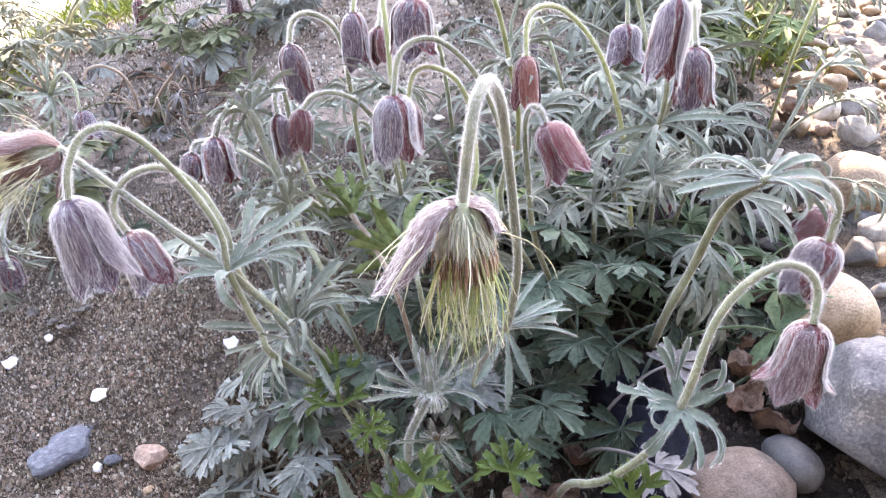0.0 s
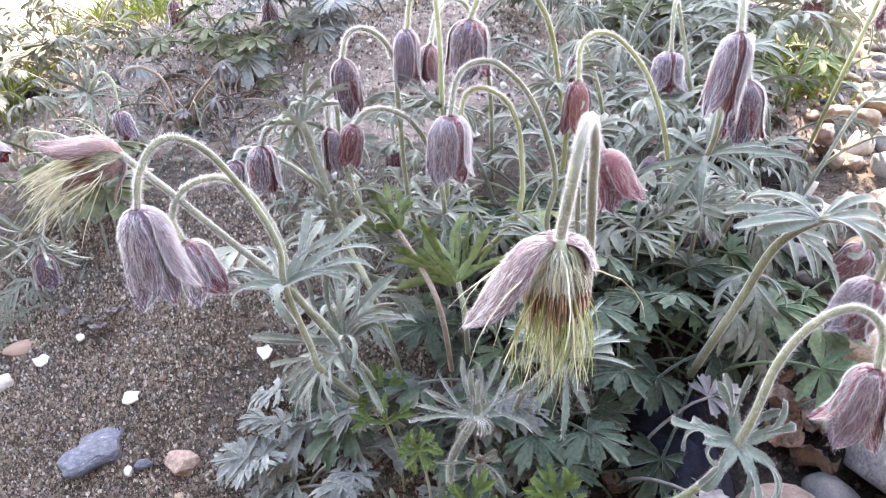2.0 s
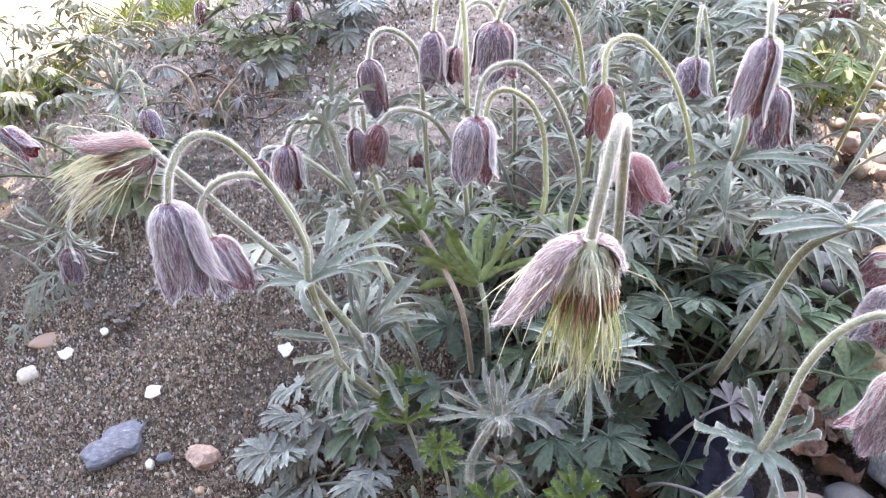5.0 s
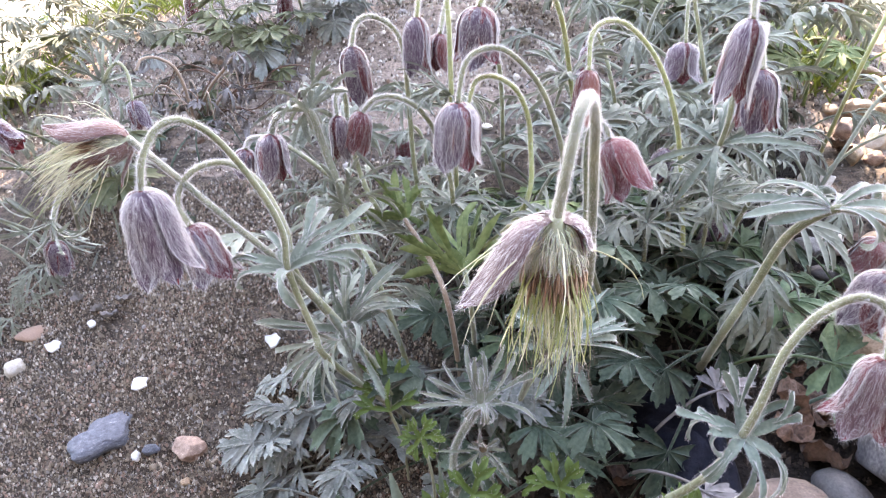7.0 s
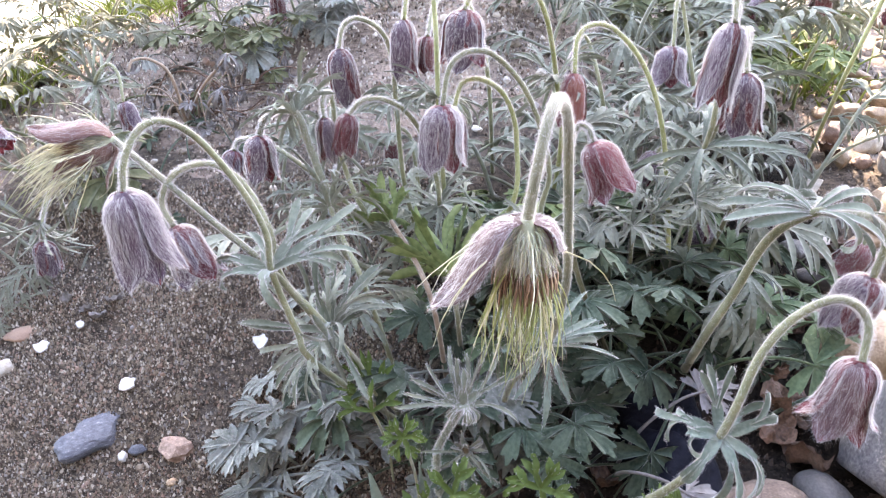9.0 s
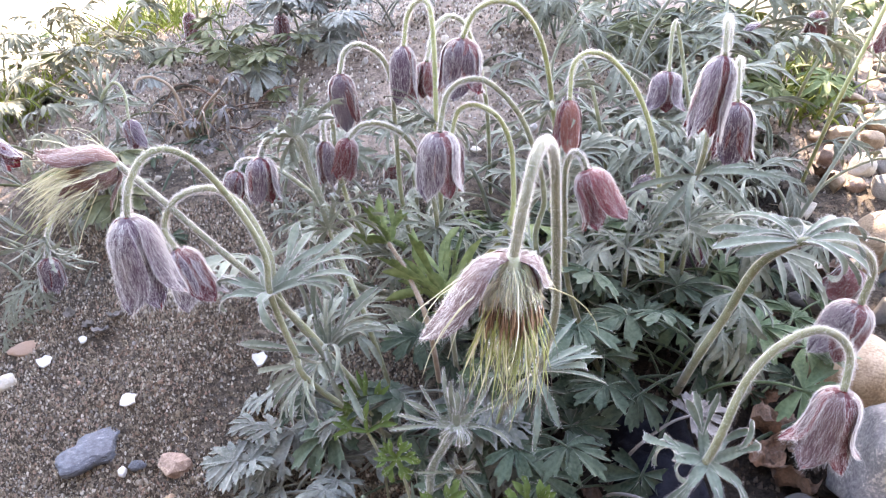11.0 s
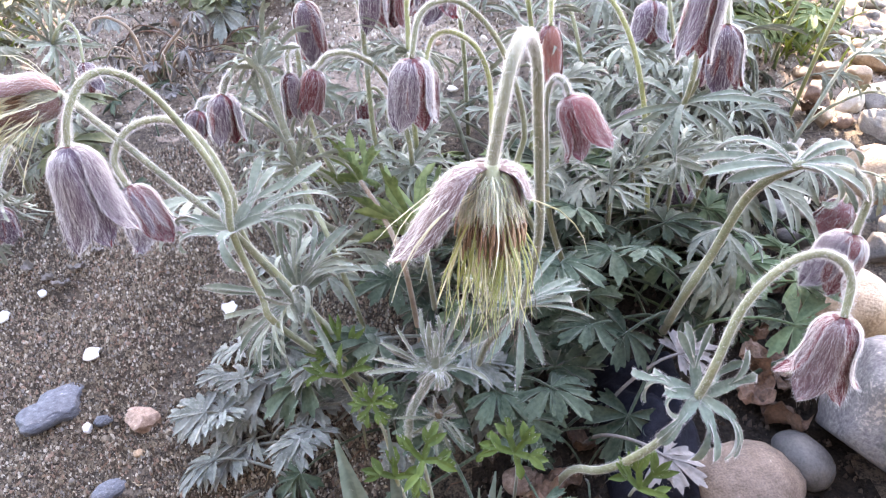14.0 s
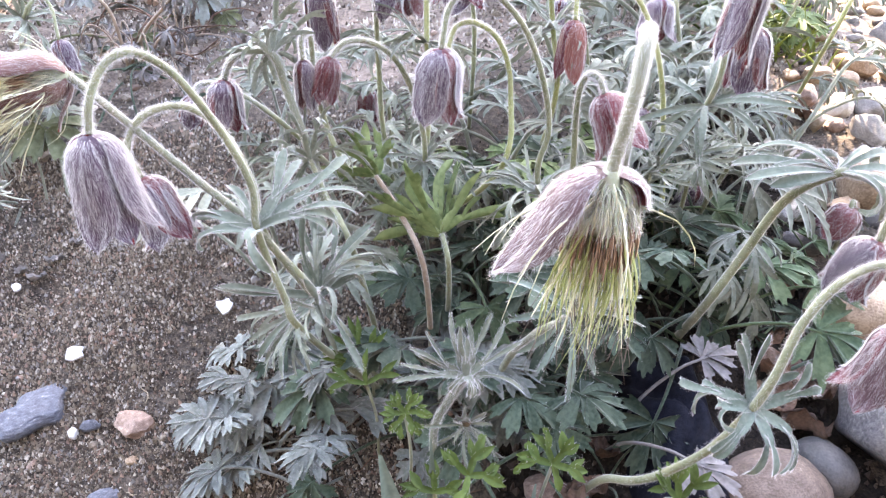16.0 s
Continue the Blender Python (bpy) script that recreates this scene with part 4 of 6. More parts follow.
for spot, sx, sy, sz, mt, words in (
        ((0.2495, 0.4990, 0.0852), 0.0125, 0.009, 0.008, STONE_TAN, "tan rounded pebble"),
        ((0.2675, 0.4947, 0.0845), 0.0092, 0.009, 0.008, STONE_TAN, "tan rounded pebble"),
        ((0.2868, 0.5183, 0.0883), 0.0155, 0.011, 0.008, STONE_TAN, "pale tan rounded pebble"),
        ((0.2489, 0.4611, 0.0791), 0.0085, 0.012, 0.009, STONE_CREAM, "whitish oblong pebble"),
        ((0.2692, 0.4670, 0.0799), 0.0155, 0.014, 0.012, STONE_GREY, "grey rounded pebble"),
        ((0.2310, 0.4716, 0.0807), 0.0105, 0.009, 0.008, STONE_PINK, "brownish pebble"),
        ((0.2231, 0.4404, 0.0758), 0.012, 0.007, 0.006, STONE_TAN, "tan flat pebble"),
        ((0.2498, 0.4263, 0.0734), 0.014, 0.014, 0.012, STONE_GREY, "grey rounded pebble"),
        ((0.1686, 0.3212, 0.0565), 0.013, 0.006, 0.006, STONE_DARK, "dark slate pebble"),
        ((0.1620, 0.3431, 0.0602), 0.0085, 0.007, 0.007, STONE_GREY, "pale grey pebble"),
        ((0.1768, 0.3468, 0.0606), 0.011, 0.010, 0.006, STONE_CREAM, "cream pebble"),
        ((0.2012, 0.3125, 0.0552), 0.011, 0.009, 0.009, STONE_DARK, "dark rounded pebble"),
        ((0.2173, 0.3240, 0.0572), 0.012, 0.014, 0.012, STONE_GREY, "grey rounded pebble"),
        ((0.1893, 0.4067, 0.0702), 0.011, 0.009, 0.008, STONE_CREAM, "cream pebble")):
    COUNT[0] += 1
    stone("pebble", spot, sx, sy, sz, mt, words + " in the pebble bed", 40 + COUNT[0], 37 * COUNT[0] % 180, 0.12, 0.25, 0.3, cuts=4 + COUNT[0] % 3, group="pebbles beside the bed", category="pebble")
COUNT[0] = 0
PEBBLES = [stone_mesh(70 + i, (STONE_TAN, STONE_GREY, STONE_DARK, STONE_GREY, STONE_PINK, STONE_TAN)[i % 6], 0.12, 0.2, 3 + i % 4, 3) for i in range(12)]
rng = random.Random(4)
laid = []
for k in range(900):
    x, y = rng.uniform(0.13, 0.5), rng.uniform(0.16, 0.8)
    r = rng.uniform(0.005, 0.0125)
    if len(laid) > 270:
        break
    if x < 0.155 + 0.25 * max(0, y - 0.2) or any((x - a) ** 2 + (y - b) ** 2 < (0.8 * (r + c)) ** 2 for a, b, c in laid):
        continue
    laid.append((x, y, r))
    ob = new("pebble", rng.choice(PEBBLES))
    ob.matrix_basis = Matrix.Translation((x, y, height(x, y) + r * 0.2)) @ Matrix.Rotation(rng.uniform(0, 3), 4, "Z") @ Matrix.Diagonal((r, r * rng.uniform(0.6, 0.9), r * rng.uniform(0.45, 0.75), 1))
    tagged(ob, "smooth rounded pebble in the pebble bed", "pebble", "pebbles beside the bed")


# ---- the flowers, one by one: points from the ground up to the bell ----
CROWN = (-0.0128, 0.2335, 0.0258)
CROWN_LEFT = (-0.0335, 0.2484, 0.0270)
CROWN_RIGHT = (0.0598, 0.2725, 0.0467)
CROWN_BACK = (-0.0302, 0.3356, 0.0565)
CROWN_FAR = (0.0965, 0.3698, 0.0697)

silky = pasqueflower([CROWN_LEFT] + [(-0.0631, 0.2045, 0.0866), (-0.0697, 0.2054, 0.1008), (-0.0768, 0.2076, 0.1237), (-0.0779, 0.2102, 0.1366), (-0.0845, 0.2124, 0.1510), (-0.0952, 0.2106, 0.1690), (-0.1033, 0.2057, 0.1770), (-0.1089, 0.1994, 0.1764), (-0.1119, 0.1928, 0.1690), (-0.1124, 0.1895, 0.1610)],
             0.0178, 0.0285, axis=(0.1, 0, -1), wide="open", spin=3.85, label="silky purple nodding pasqueflower bell with crimson lining")
lesser = pasqueflower([CROWN_LEFT] + [(-0.0606, 0.2172, 0.0927), (-0.0761, 0.2161, 0.1162), (-0.0805, 0.2225, 0.1320), (-0.0892, 0.2294, 0.1449), (-0.0980, 0.2308, 0.1519), (-0.1063, 0.2289, 0.1532), (-0.1133, 0.2247, 0.1502), (-0.1164, 0.2202, 0.1424), (-0.1121, 0.2164, 0.1353)],
             0.0165, 0.0215, axis=(0.4, -0.1, -1), wide="open", spin=4.2, label="smaller purple nodding bell behind a larger one")
set_bracts(stem_of(silky), (-0.0768, 0.2076, 0.1237),
           ((aim(-1, 0.45, 0.1), 2, 0.038, 1.6), (aim(-0.9, 0.1, 0.35), 1, 0.030, 1.5), (aim(-0.05, 0.1, 0.9), 1, 0.024, 2.0), (aim(0.7, 0.5, 0.4), 3, 0.036, 2.1), (aim(0.9, 0.95, -0.1), 2, 0.046, 1.1), (aim(0.45, 1, -0.2), 3, 0.034, 0.5), (aim(-0.5, 0.9, -0.5), 1, 0.022, 0.4)),
           0.00135, STRAP, 830, 0.3, 900, 0.95, 0.000012, 0.2, 0.35)
set_bracts(stem_of(lesser), (-0.0606, 0.2172, 0.0927),
           ((aim(-1, 0.05, 0.1), 2, 0.034, -0.3), (aim(-0.4, 1, 0.0), 1, 0.031, -0.3), (aim(-0.05, 1, -0.1), 3, 0.035, 0.1), (aim(0.35, 1, -0.2), 2, 0.030, 0.3), (aim(0.8, 0.6, 0.1), 2, 0.034, 1.2), (aim(0.5, -0.5, 0.5), 1, 0.030, 0.3), (aim(-0.35, -0.3, 0.6), 3, 0.030, 1.0), (aim(0.05, -0.2, 0.7), 2, 0.033, -0.8)),
           0.0012, STRAP, 850, 0.3, 900, 0.95, 0.000012, 0.2, 0.35)
pasqueflower([CROWN_BACK] + [(-0.0578, 0.2641, 0.0943), (-0.0684, 0.2737, 0.1161), (-0.0791, 0.2852, 0.1394), (-0.0843, 0.2904, 0.1511), (-0.0971, 0.3093, 0.1466), (-0.1090, 0.3238, 0.1364), (-0.1119, 0.3219, 0.1291)],
             0.0165, 0.0235, ruff_at=4, ruff_size=0.62, bracts=9, leaves=BRACTS_WIDE, spread=0.5, loose=0.5, radius=0.0018, mat=STEM_GREY)
pasqueflower([CROWN_BACK] + [(-0.0850, 0.3264, 0.1048), (-0.1096, 0.3381, 0.1170), (-0.1212, 0.3396, 0.1204), (-0.1283, 0.3389, 0.1195), (-0.1292, 0.3336, 0.1164)], 0.012, 0.014, axis=(-0.2, 0, -1))
pasqueflower([CROWN_BACK] + [(-0.0558, 0.2915, 0.1021), (-0.0695, 0.3013, 0.1307), (-0.0721, 0.3056, 0.1529), (-0.0736, 0.3031, 0.1567), (-0.0749, 0.2985, 0.1546), (-0.0739, 0.2940, 0.1486)], 0.0103, 0.02, axis=(0.05, 0, -1))
pasqueflower([CROWN_BACK] + [(-0.0246, 0.3045, 0.1030), (-0.0302, 0.3079, 0.1299), (-0.0383, 0.3056, 0.1466), (-0.0481, 0.3016, 0.1545), (-0.0575, 0.2982, 0.1552), (-0.0633, 0.2951, 0.1499)], 0.0118, 0.019, "deep", axis=(-0.2, 0, -1), wide="shut", ruff_at=1)
pasqueflower([CROWN_BACK] + [(-0.0426, 0.3257, 0.1010), (-0.0469, 0.3317, 0.1426), (-0.0490, 0.3335, 0.1664), (-0.0543, 0.3338, 0.1775), (-0.0635, 0.3326, 0.1820), (-0.0696, 0.3285, 0.1792), (-0.0712, 0.3237, 0.1707)], 0.0142, 0.026, axis=(0.08, 0, -1), ruff_at=2, ruff_size=0.8)
pasqueflower([(-0.0227, 0.3641, 0.0673)] + [(-0.0239, 0.3102, 0.1223), (-0.0260, 0.3144, 0.1513), (-0.0280, 0.3253, 0.1819), (-0.0308, 0.3342, 0.1987), (-0.0358, 0.3387, 0.2010), (-0.0409, 0.3376, 0.1954), (-0.0425, 0.3315, 0.1822)], 0.0135, 0.0265, mat=STEM_PALE, ruff_at=2, ruff_size=0.8, axis=(-0.02, 0, -1))
pasqueflower([(0.0026, 0.4034, 0.0829)] + [(-0.0034, 0.3598, 0.1488), (-0.0132, 0.3656, 0.1814), (-0.0218, 0.3640, 0.1897), (-0.0296, 0.3557, 0.1857), (-0.0327, 0.3427, 0.1724)], 0.0122, 0.0175, "rose")
pasqueflower([(0.0317, 0.3623, 0.0705)] + [(0.0308, 0.3171, 0.1300), (0.0273, 0.3260, 0.1573), (0.0202, 0.3242, 0.1860), (0.0103, 0.3206, 0.2013), (-0.0008, 0.3145, 0.2058), (-0.0101, 0.3086, 0.2021), (-0.0148, 0.3032, 0.1925)], 0.0185, 0.0235, wide="open", mat=STEM_PALE, ruff_at=2, label="open pasqueflower bell with greenish centre on tall stem")
pasqueflower([CROWN_RIGHT] + [(0.0224, 0.2772, 0.1025), (0.0226, 0.2814, 0.1303), (0.0177, 0.2829, 0.1498), (0.0091, 0.2845, 0.1675), (-0.0033, 0.2839, 0.1795), (-0.0135, 0.2799, 0.1810), (-0.0198, 0.2755, 0.1758), (-0.0219, 0.2686, 0.1635)],
             0.0188, 0.0275, ruff_at=1, axis=(-0.02, 0.05, -1), wide="shut", label="broad silvery-mauve nodding bell with overlapping silky sepals")
pasqueflower([CROWN_BACK] + [(0.0061, 0.2946, 0.1038), (0.0096, 0.3065, 0.1351), (0.0038, 0.3092, 0.1545), (-0.0069, 0.3066, 0.1629), (-0.0154, 0.3033, 0.1616), (-0.0185, 0.2976, 0.1515)], 0.014, 0.023, "deep", mat=STEM_PALE)
pasqueflower([(-0.0344, 0.3561, 0.0627)] + [(-0.0407, 0.3744, 0.0853), (-0.0449, 0.3833, 0.1056), (-0.0505, 0.3842, 0.1117), (-0.0543, 0.3806, 0.1075)], 0.0125, 0.019, "deep", hairs=1200)
pasqueflower([CROWN_FAR] + [(0.0853, 0.3029, 0.0728), (0.0795, 0.3117, 0.1195), (0.0726, 0.3159, 0.1479), (0.0633, 0.3211, 0.1679), (0.0507, 0.3244, 0.1808), (0.0402, 0.3230, 0.1831), (0.0339, 0.3188, 0.1780), (0.0331, 0.3116, 0.1651)],
             0.0128, 0.025, "coral", mat=STEM_PALE, axis=(0, 0, -1), label="brick-red closed nodding bell on a tall arched stem")
pasqueflower([(0.0782, 0.4207, 0.0819)] + [(0.0612, 0.4030, 0.1302), (0.0535, 0.4160, 0.1538), (0.0485, 0.4152, 0.1567), (0.0458, 0.4086, 0.1512)], 0.009, 0.0155, hairs=1200)
pasqueflower([CROWN_RIGHT] + [(0.0350, 0.2634, 0.0956), (0.0297, 0.2662, 0.1316), (0.0285, 0.2672, 0.1497), (0.0304, 0.2660, 0.1576), (0.0336, 0.2627, 0.1576), (0.0354, 0.2593, 0.1536)], 0.0165, 0.0225, "deep", "open", axis=(0.5, -0.2, -1), ruff_at=None, label="half-open rose-red nodding bell with crimson lining")
pasqueflower([(0.1424, 0.4447, 0.0767)] + [(0.1184, 0.4131, 0.1211), (0.1079, 0.4253, 0.1639), (0.1034, 0.4273, 0.1778), (0.1002, 0.4197, 0.1727), (0.0989, 0.4082, 0.1544)], 0.0185, 0.022, wide="open", ruff_at=1, ruff_size=1.3, leaves=BRACTS_FROND, spread=0.4, hairs=2500)
pasqueflower([CROWN_FAR] + [(0.0903, 0.2999, 0.1363), (0.0896, 0.2934, 0.1654), (0.0896, 0.2889, 0.1941), (0.0864, 0.2838, 0.2057), (0.0834, 0.2760, 0.2063), (0.0817, 0.2669, 0.1965)], 0.0145, 0.031, axis=(-0.1, -0.05, -1), wide="shut", ruff_at=1, ruff_size=0.95, bracts=9, spread=0.3, loose=0.5, leaves=BRACTS_STRAP, label="tall silky violet-mauve nodding bell with parted sepals")
pasqueflower([CROWN_FAR] + [(0.0936, 0.3094, 0.1325), (0.1035, 0.3159, 0.1535), (0.1067, 0.3183, 0.1759), (0.1055, 0.3176, 0.1829), (0.1033, 0.3125, 0.1821), (0.1026, 0.3028, 0.1690)], 0.017, 0.0265, axis=(0.05, 0, -1), wide="open")
pasqueflower([(0.2230, 0.5346, 0.0909)] + [(0.2034, 0.4757, 0.1283), (0.2185, 0.4909, 0.1544), (0.2219, 0.4998, 0.1742), (0.2162, 0.5017, 0.1841), (0.2105, 0.4930, 0.1750)], 0.0145, 0.018, "rose", "open", ruff_at=2, ruff_size=1.2, leaves=BRACTS_FROND, spread=0.2, hairs=1200)
pasqueflower([(0.2062, 0.4497, 0.0772)] + [(0.1893, 0.3972, 0.1389), (0.1988, 0.4008, 0.1752), (0.2085, 0.4093, 0.1998), (0.2127, 0.4125, 0.2051), (0.2159, 0.4097, 0.2000), (0.2170, 0.4046, 0.1909)], 0.021, 0.025, "rose", "open", mat=STEM_PALE, axis=(-0.15, 0, -1))
pasqueflower([(0.2128, 0.5764, 0.0975)] + [(0.1938, 0.5124, 0.1391), (0.1949, 0.5230, 0.1579), (0.1907, 0.5257, 0.1630), (0.1862, 0.5235, 0.1595)], 0.016, 0.016, axis=(-0.6, 0, -1), hairs=900)
pasqueflower([(-0.2666, 0.3970, 0.0364)] + [(-0.2404, 0.3553, 0.0841), (-0.2387, 0.3429, 0.0824), (-0.2378, 0.3319, 0.0750), (-0.2361, 0.3246, 0.0660)], 0.0142, 0.0195, ruff_at=3, ruff_size=1.0, bracts=7, spread=0.3, label="small mauve bell hanging close to the soil")
pasqueflower([(-0.3010, 0.5126, 0.0688)] + [(-0.2576, 0.4510, 0.1126), (-0.2478, 0.4528, 0.1254), (-0.2388, 0.4476, 0.1217), (-0.2334, 0.4367, 0.1061)], 0.0132, 0.02, axis=(0.15, 0, -1), hairs=1200, ruff_at=1, ruff_size=1.1)
pasqueflower([(-0.2243, 0.6263, 0.1073)] + [(-0.2301, 0.6206, 0.1271), (-0.2364, 0.6244, 0.1445), (-0.2389, 0.6144, 0.1371), (-0.2348, 0.6064, 0.1224)], 0.015, 0.025, "rose", axis=(0.15, 0, -1), hairs=700)
pasqueflower([(-0.1605, 0.6302, 0.1184)] + [(-0.1710, 0.6387, 0.1352), (-0.1779, 0.6426, 0.1528), (-0.1812, 0.6348, 0.1493), (-0.1802, 0.6292, 0.1393)], 0.0145, 0.025, "rose", hairs=700)
pasqueflower([(-0.2746, 0.6856, 0.1026)] + [(-0.2595, 0.6447, 0.1309), (-0.2611, 0.6490, 0.1489), (-0.2638, 0.6412, 0.1454), (-0.2633, 0.6365, 0.1369)], 0.013, 0.024, "rose", hairs=700)
pasqueflower([(-0.3638, 0.4471, 0.0366)] + [(-0.2931, 0.3634, 0.1018), (-0.2921, 0.3696, 0.1128), (-0.2892, 0.3715, 0.1161), (-0.2860, 0.3708, 0.1146)], 0.0145, 0.022, axis=(0.7, 0, -0.7), hairs=900)
star = pasqueflower([(0.0330, 0.1985, 0.0246)] + [(0.0380, 0.1850, 0.0420), (0.0443, 0.1745, 0.0545), (0.0506, 0.1700, 0.0632), (0.0598, 0.1650, 0.0803)] + [(0.0645, 0.1605, 0.1010), (0.0668, 0.1598, 0.1135), (0.0718, 0.1646, 0.1277), (0.0795, 0.1683, 0.1378), (0.0893, 0.1705, 0.1430), (0.0965, 0.1700, 0.1418), (0.0999, 0.1674, 0.1368), (0.0984, 0.1626, 0.1285)],
             0.0150, 0.0235, "dusky", "open", axis=(-0.03, 0, -1), label="rosy-mauve nodding bell arching over the grey rock", radius=0.0014)
set_bracts(stem_of(star), (0.0645, 0.1605, 0.1010),
           ((aim(-1, 0.75, 0.0), 3, 0.0225, 1.7), (aim(-0.75, 0.35, 0.45), 2, 0.017, 2.4), (aim(-0.05, 1, -0.15), 3, 0.0225, -0.3), (aim(1, 0.35, 0.0), 2, 0.026, -1.7), (aim(0.75, 0.65, -0.4), 1, 0.019, -0.5),
            (aim(0.62, -0.2, 0.6), 2, 0.0215, 1.4), (aim(0.15, -0.35, 0.6), 2, 0.021, 1.2), (aim(-0.4, -0.15, 0.6), 2, 0.0195, 1.8)),
           0.00125, STAR, 900, 0.3, 700, 0.75, 0.00001, 0.16, 0.42)
arching = pasqueflower([(0.0876, 0.2655, 0.0479)] + [(0.0842, 0.2388, 0.0793), (0.0915, 0.2385, 0.1007), (0.0974, 0.2336, 0.1281), (0.1054, 0.2242, 0.1435), (0.1184, 0.2317, 0.1397), (0.1366, 0.2424, 0.1330), (0.1462, 0.2459, 0.1222), (0.1440, 0.2425, 0.1082)],
             0.02, 0.025, axis=(-0.3, 0, -1), wide="shut", radius=0.0018, label="dusky mauve nodding bell before a tan rock")
set_bracts(stem_of(arching), (0.1054, 0.2242, 0.1435),
           ((aim(-0.8, 1, -0.1), 1, 0.037, 1.9), (aim(-1, 0.75, 0.15), 1, 0.035, 1.7), (aim(-1, 0.4, -0.1), 1, 0.034, 1.3), (aim(-1, 0.15, 0.35), 1, 0.032, 1.0), (aim(-1, -0.1, 0.6), 1, 0.029, 0.7), (aim(-0.5, 0.9, -0.6), 1, 0.034, 1.7),
            (aim(0.7, 0.9, -0.2), 1, 0.039, 2.2), (aim(0.9, 0.75, 0.1), 1, 0.040, 1.7), (aim(1, 0.4, 0.25), 1, 0.038, 1.3), (aim(1, 0.15, -0.1), 1, 0.038, 1.0), (aim(1, 0.1, 0.6), 1, 0.034, 1.1), (aim(0.8, 0.7, -0.6), 1, 0.034, 1.5),
            (aim(0.45, 0.35, 0.9), 1, 0.032, 2.7)), 0.0020, STRAP, 930, 0.3, 1500, 0.95, 0.000013)
pasqueflower([(0.1789, 0.3134, 0.0552)] + [(0.1810, 0.3161, 0.0772), (0.1835, 0.3204, 0.0846), (0.1845, 0.3188, 0.0817)], 0.018, 0.018, "rose", "open", hairs=900, axis=(-0.5, 0, -1))
pasqueflower([(0.1086, 0.3387, 0.0626)] + [(0.1031, 0.3321, 0.0830), (0.1048, 0.3306, 0.0904), (0.1070, 0.3235, 0.0878)], 0.014, 0.021, axis=(-0.3, 0, -1), hairs=900)
pasqueflower([(0.1103, 0.3731, 0.0687)] + [(0.0909, 0.3471, 0.1105), (0.0868, 0.3505, 0.1167), (0.0834, 0.3493, 0.1148)], 0.013, 0.018, axis=(-0.4, 0, -1), hairs=900)
# withered stalks with shrivelled leaves on the soil behind
DRY = "withered grey-brown leaf stalk drooping over the soil"
pasqueflower([(-0.2223, 0.4977, 0.0773)] + [(-0.2000, 0.4805, 0.1004), (-0.1838, 0.4796, 0.1182), (-0.1765, 0.4791, 0.1270)], 0, 0, hairs=300, mat=STEM_BROWN, ruff_at=3, ruff_size=0.85, bracts=7, spread=-0.6, leaves=BRACTS_DRY, ruff_axis=(0.1, 0, 1), label=DRY)
pasqueflower([(-0.2166, 0.4902, 0.0758)] + [(-0.2200, 0.4843, 0.1084), (-0.2322, 0.4848, 0.1203), (-0.2423, 0.4793, 0.1213), (-0.2449, 0.4734, 0.1151)], 0, 0, hairs=300, mat=STEM_BROWN, ruff_at=4, ruff_size=0.8, bracts=5, spread=0.2, leaves=BRACTS_DRY, ruff_axis=(0, 0, -1), label=DRY)
pasqueflower([(-0.2055, 0.4884, 0.0769)] + [(-0.1902, 0.4665, 0.0952), (-0.1814, 0.4667, 0.1054)], 0, 0, hairs=300, mat=STEM_BROWN, ruff_at=2, ruff_size=0.9, bracts=7, spread=-0.5, leaves=BRACTS_DRY, ruff_axis=(0.2, 0, 1), label=DRY)
# bare or unopened stems
pasqueflower([(-0.0369, 0.2599, 0.0303)] + [(-0.0505, 0.2417, 0.0949), (-0.0619, 0.2599, 0.1075), (-0.0691, 0.2709, 0.1174)], 0, 0, hairs=1200, ruff_at=3, ruff_size=0.9, label="downy leafy stem topped by a silvery leaf ruff")
pasqueflower([(-0.0174, 0.2638, 0.0351)] + [(-0.0241, 0.2480, 0.0839), (-0.0336, 0.2630, 0.0991), (-0.0445, 0.2781, 0.1082)], 0, 0, hairs=1200, mat=STEM_BROWN, ruff_at=3, ruff_size=0.85, bracts=6, green=True, spread=0.75, label="brownish stem topped by an upright green leaf whorl")
pasqueflower([(-0.0110, 0.2753, 0.0398)] + [(-0.0148, 0.2485, 0.0842), (-0.0177, 0.2595, 0.0938)], 0, 0, hairs=700, ruff_at=2, ruff_size=1.1, bracts=7, green=True, spread=0.5, label="short stem with a bright green leaf whorl")


for foot, line in (((0.0807, 0.3125, 0.0577), ((0.0775, 0.3050, 0.0800), (0.0735, 0.3000, 0.1050))), ((0.0920, 0.3130, 0.0580), ((0.0935, 0.3050, 0.0850), (0.0905, 0.3000, 0.1120))),
                   ((0.1050, 0.3200, 0.0600), ((0.1085, 0.3130, 0.0850), (0.1130, 0.3070, 0.1120))), ((0.0700, 0.3050, 0.0560), ((0.0660, 0.3000, 0.0800), (0.0640, 0.2960, 0.1000)))):
    pasqueflower([foot, *line], 0, 0, hairs=1500, ruff_at=2, ruff_size=0.8, bracts=6, spread=0.3, label="downy leafy stem topped by a silvery leaf ruff")


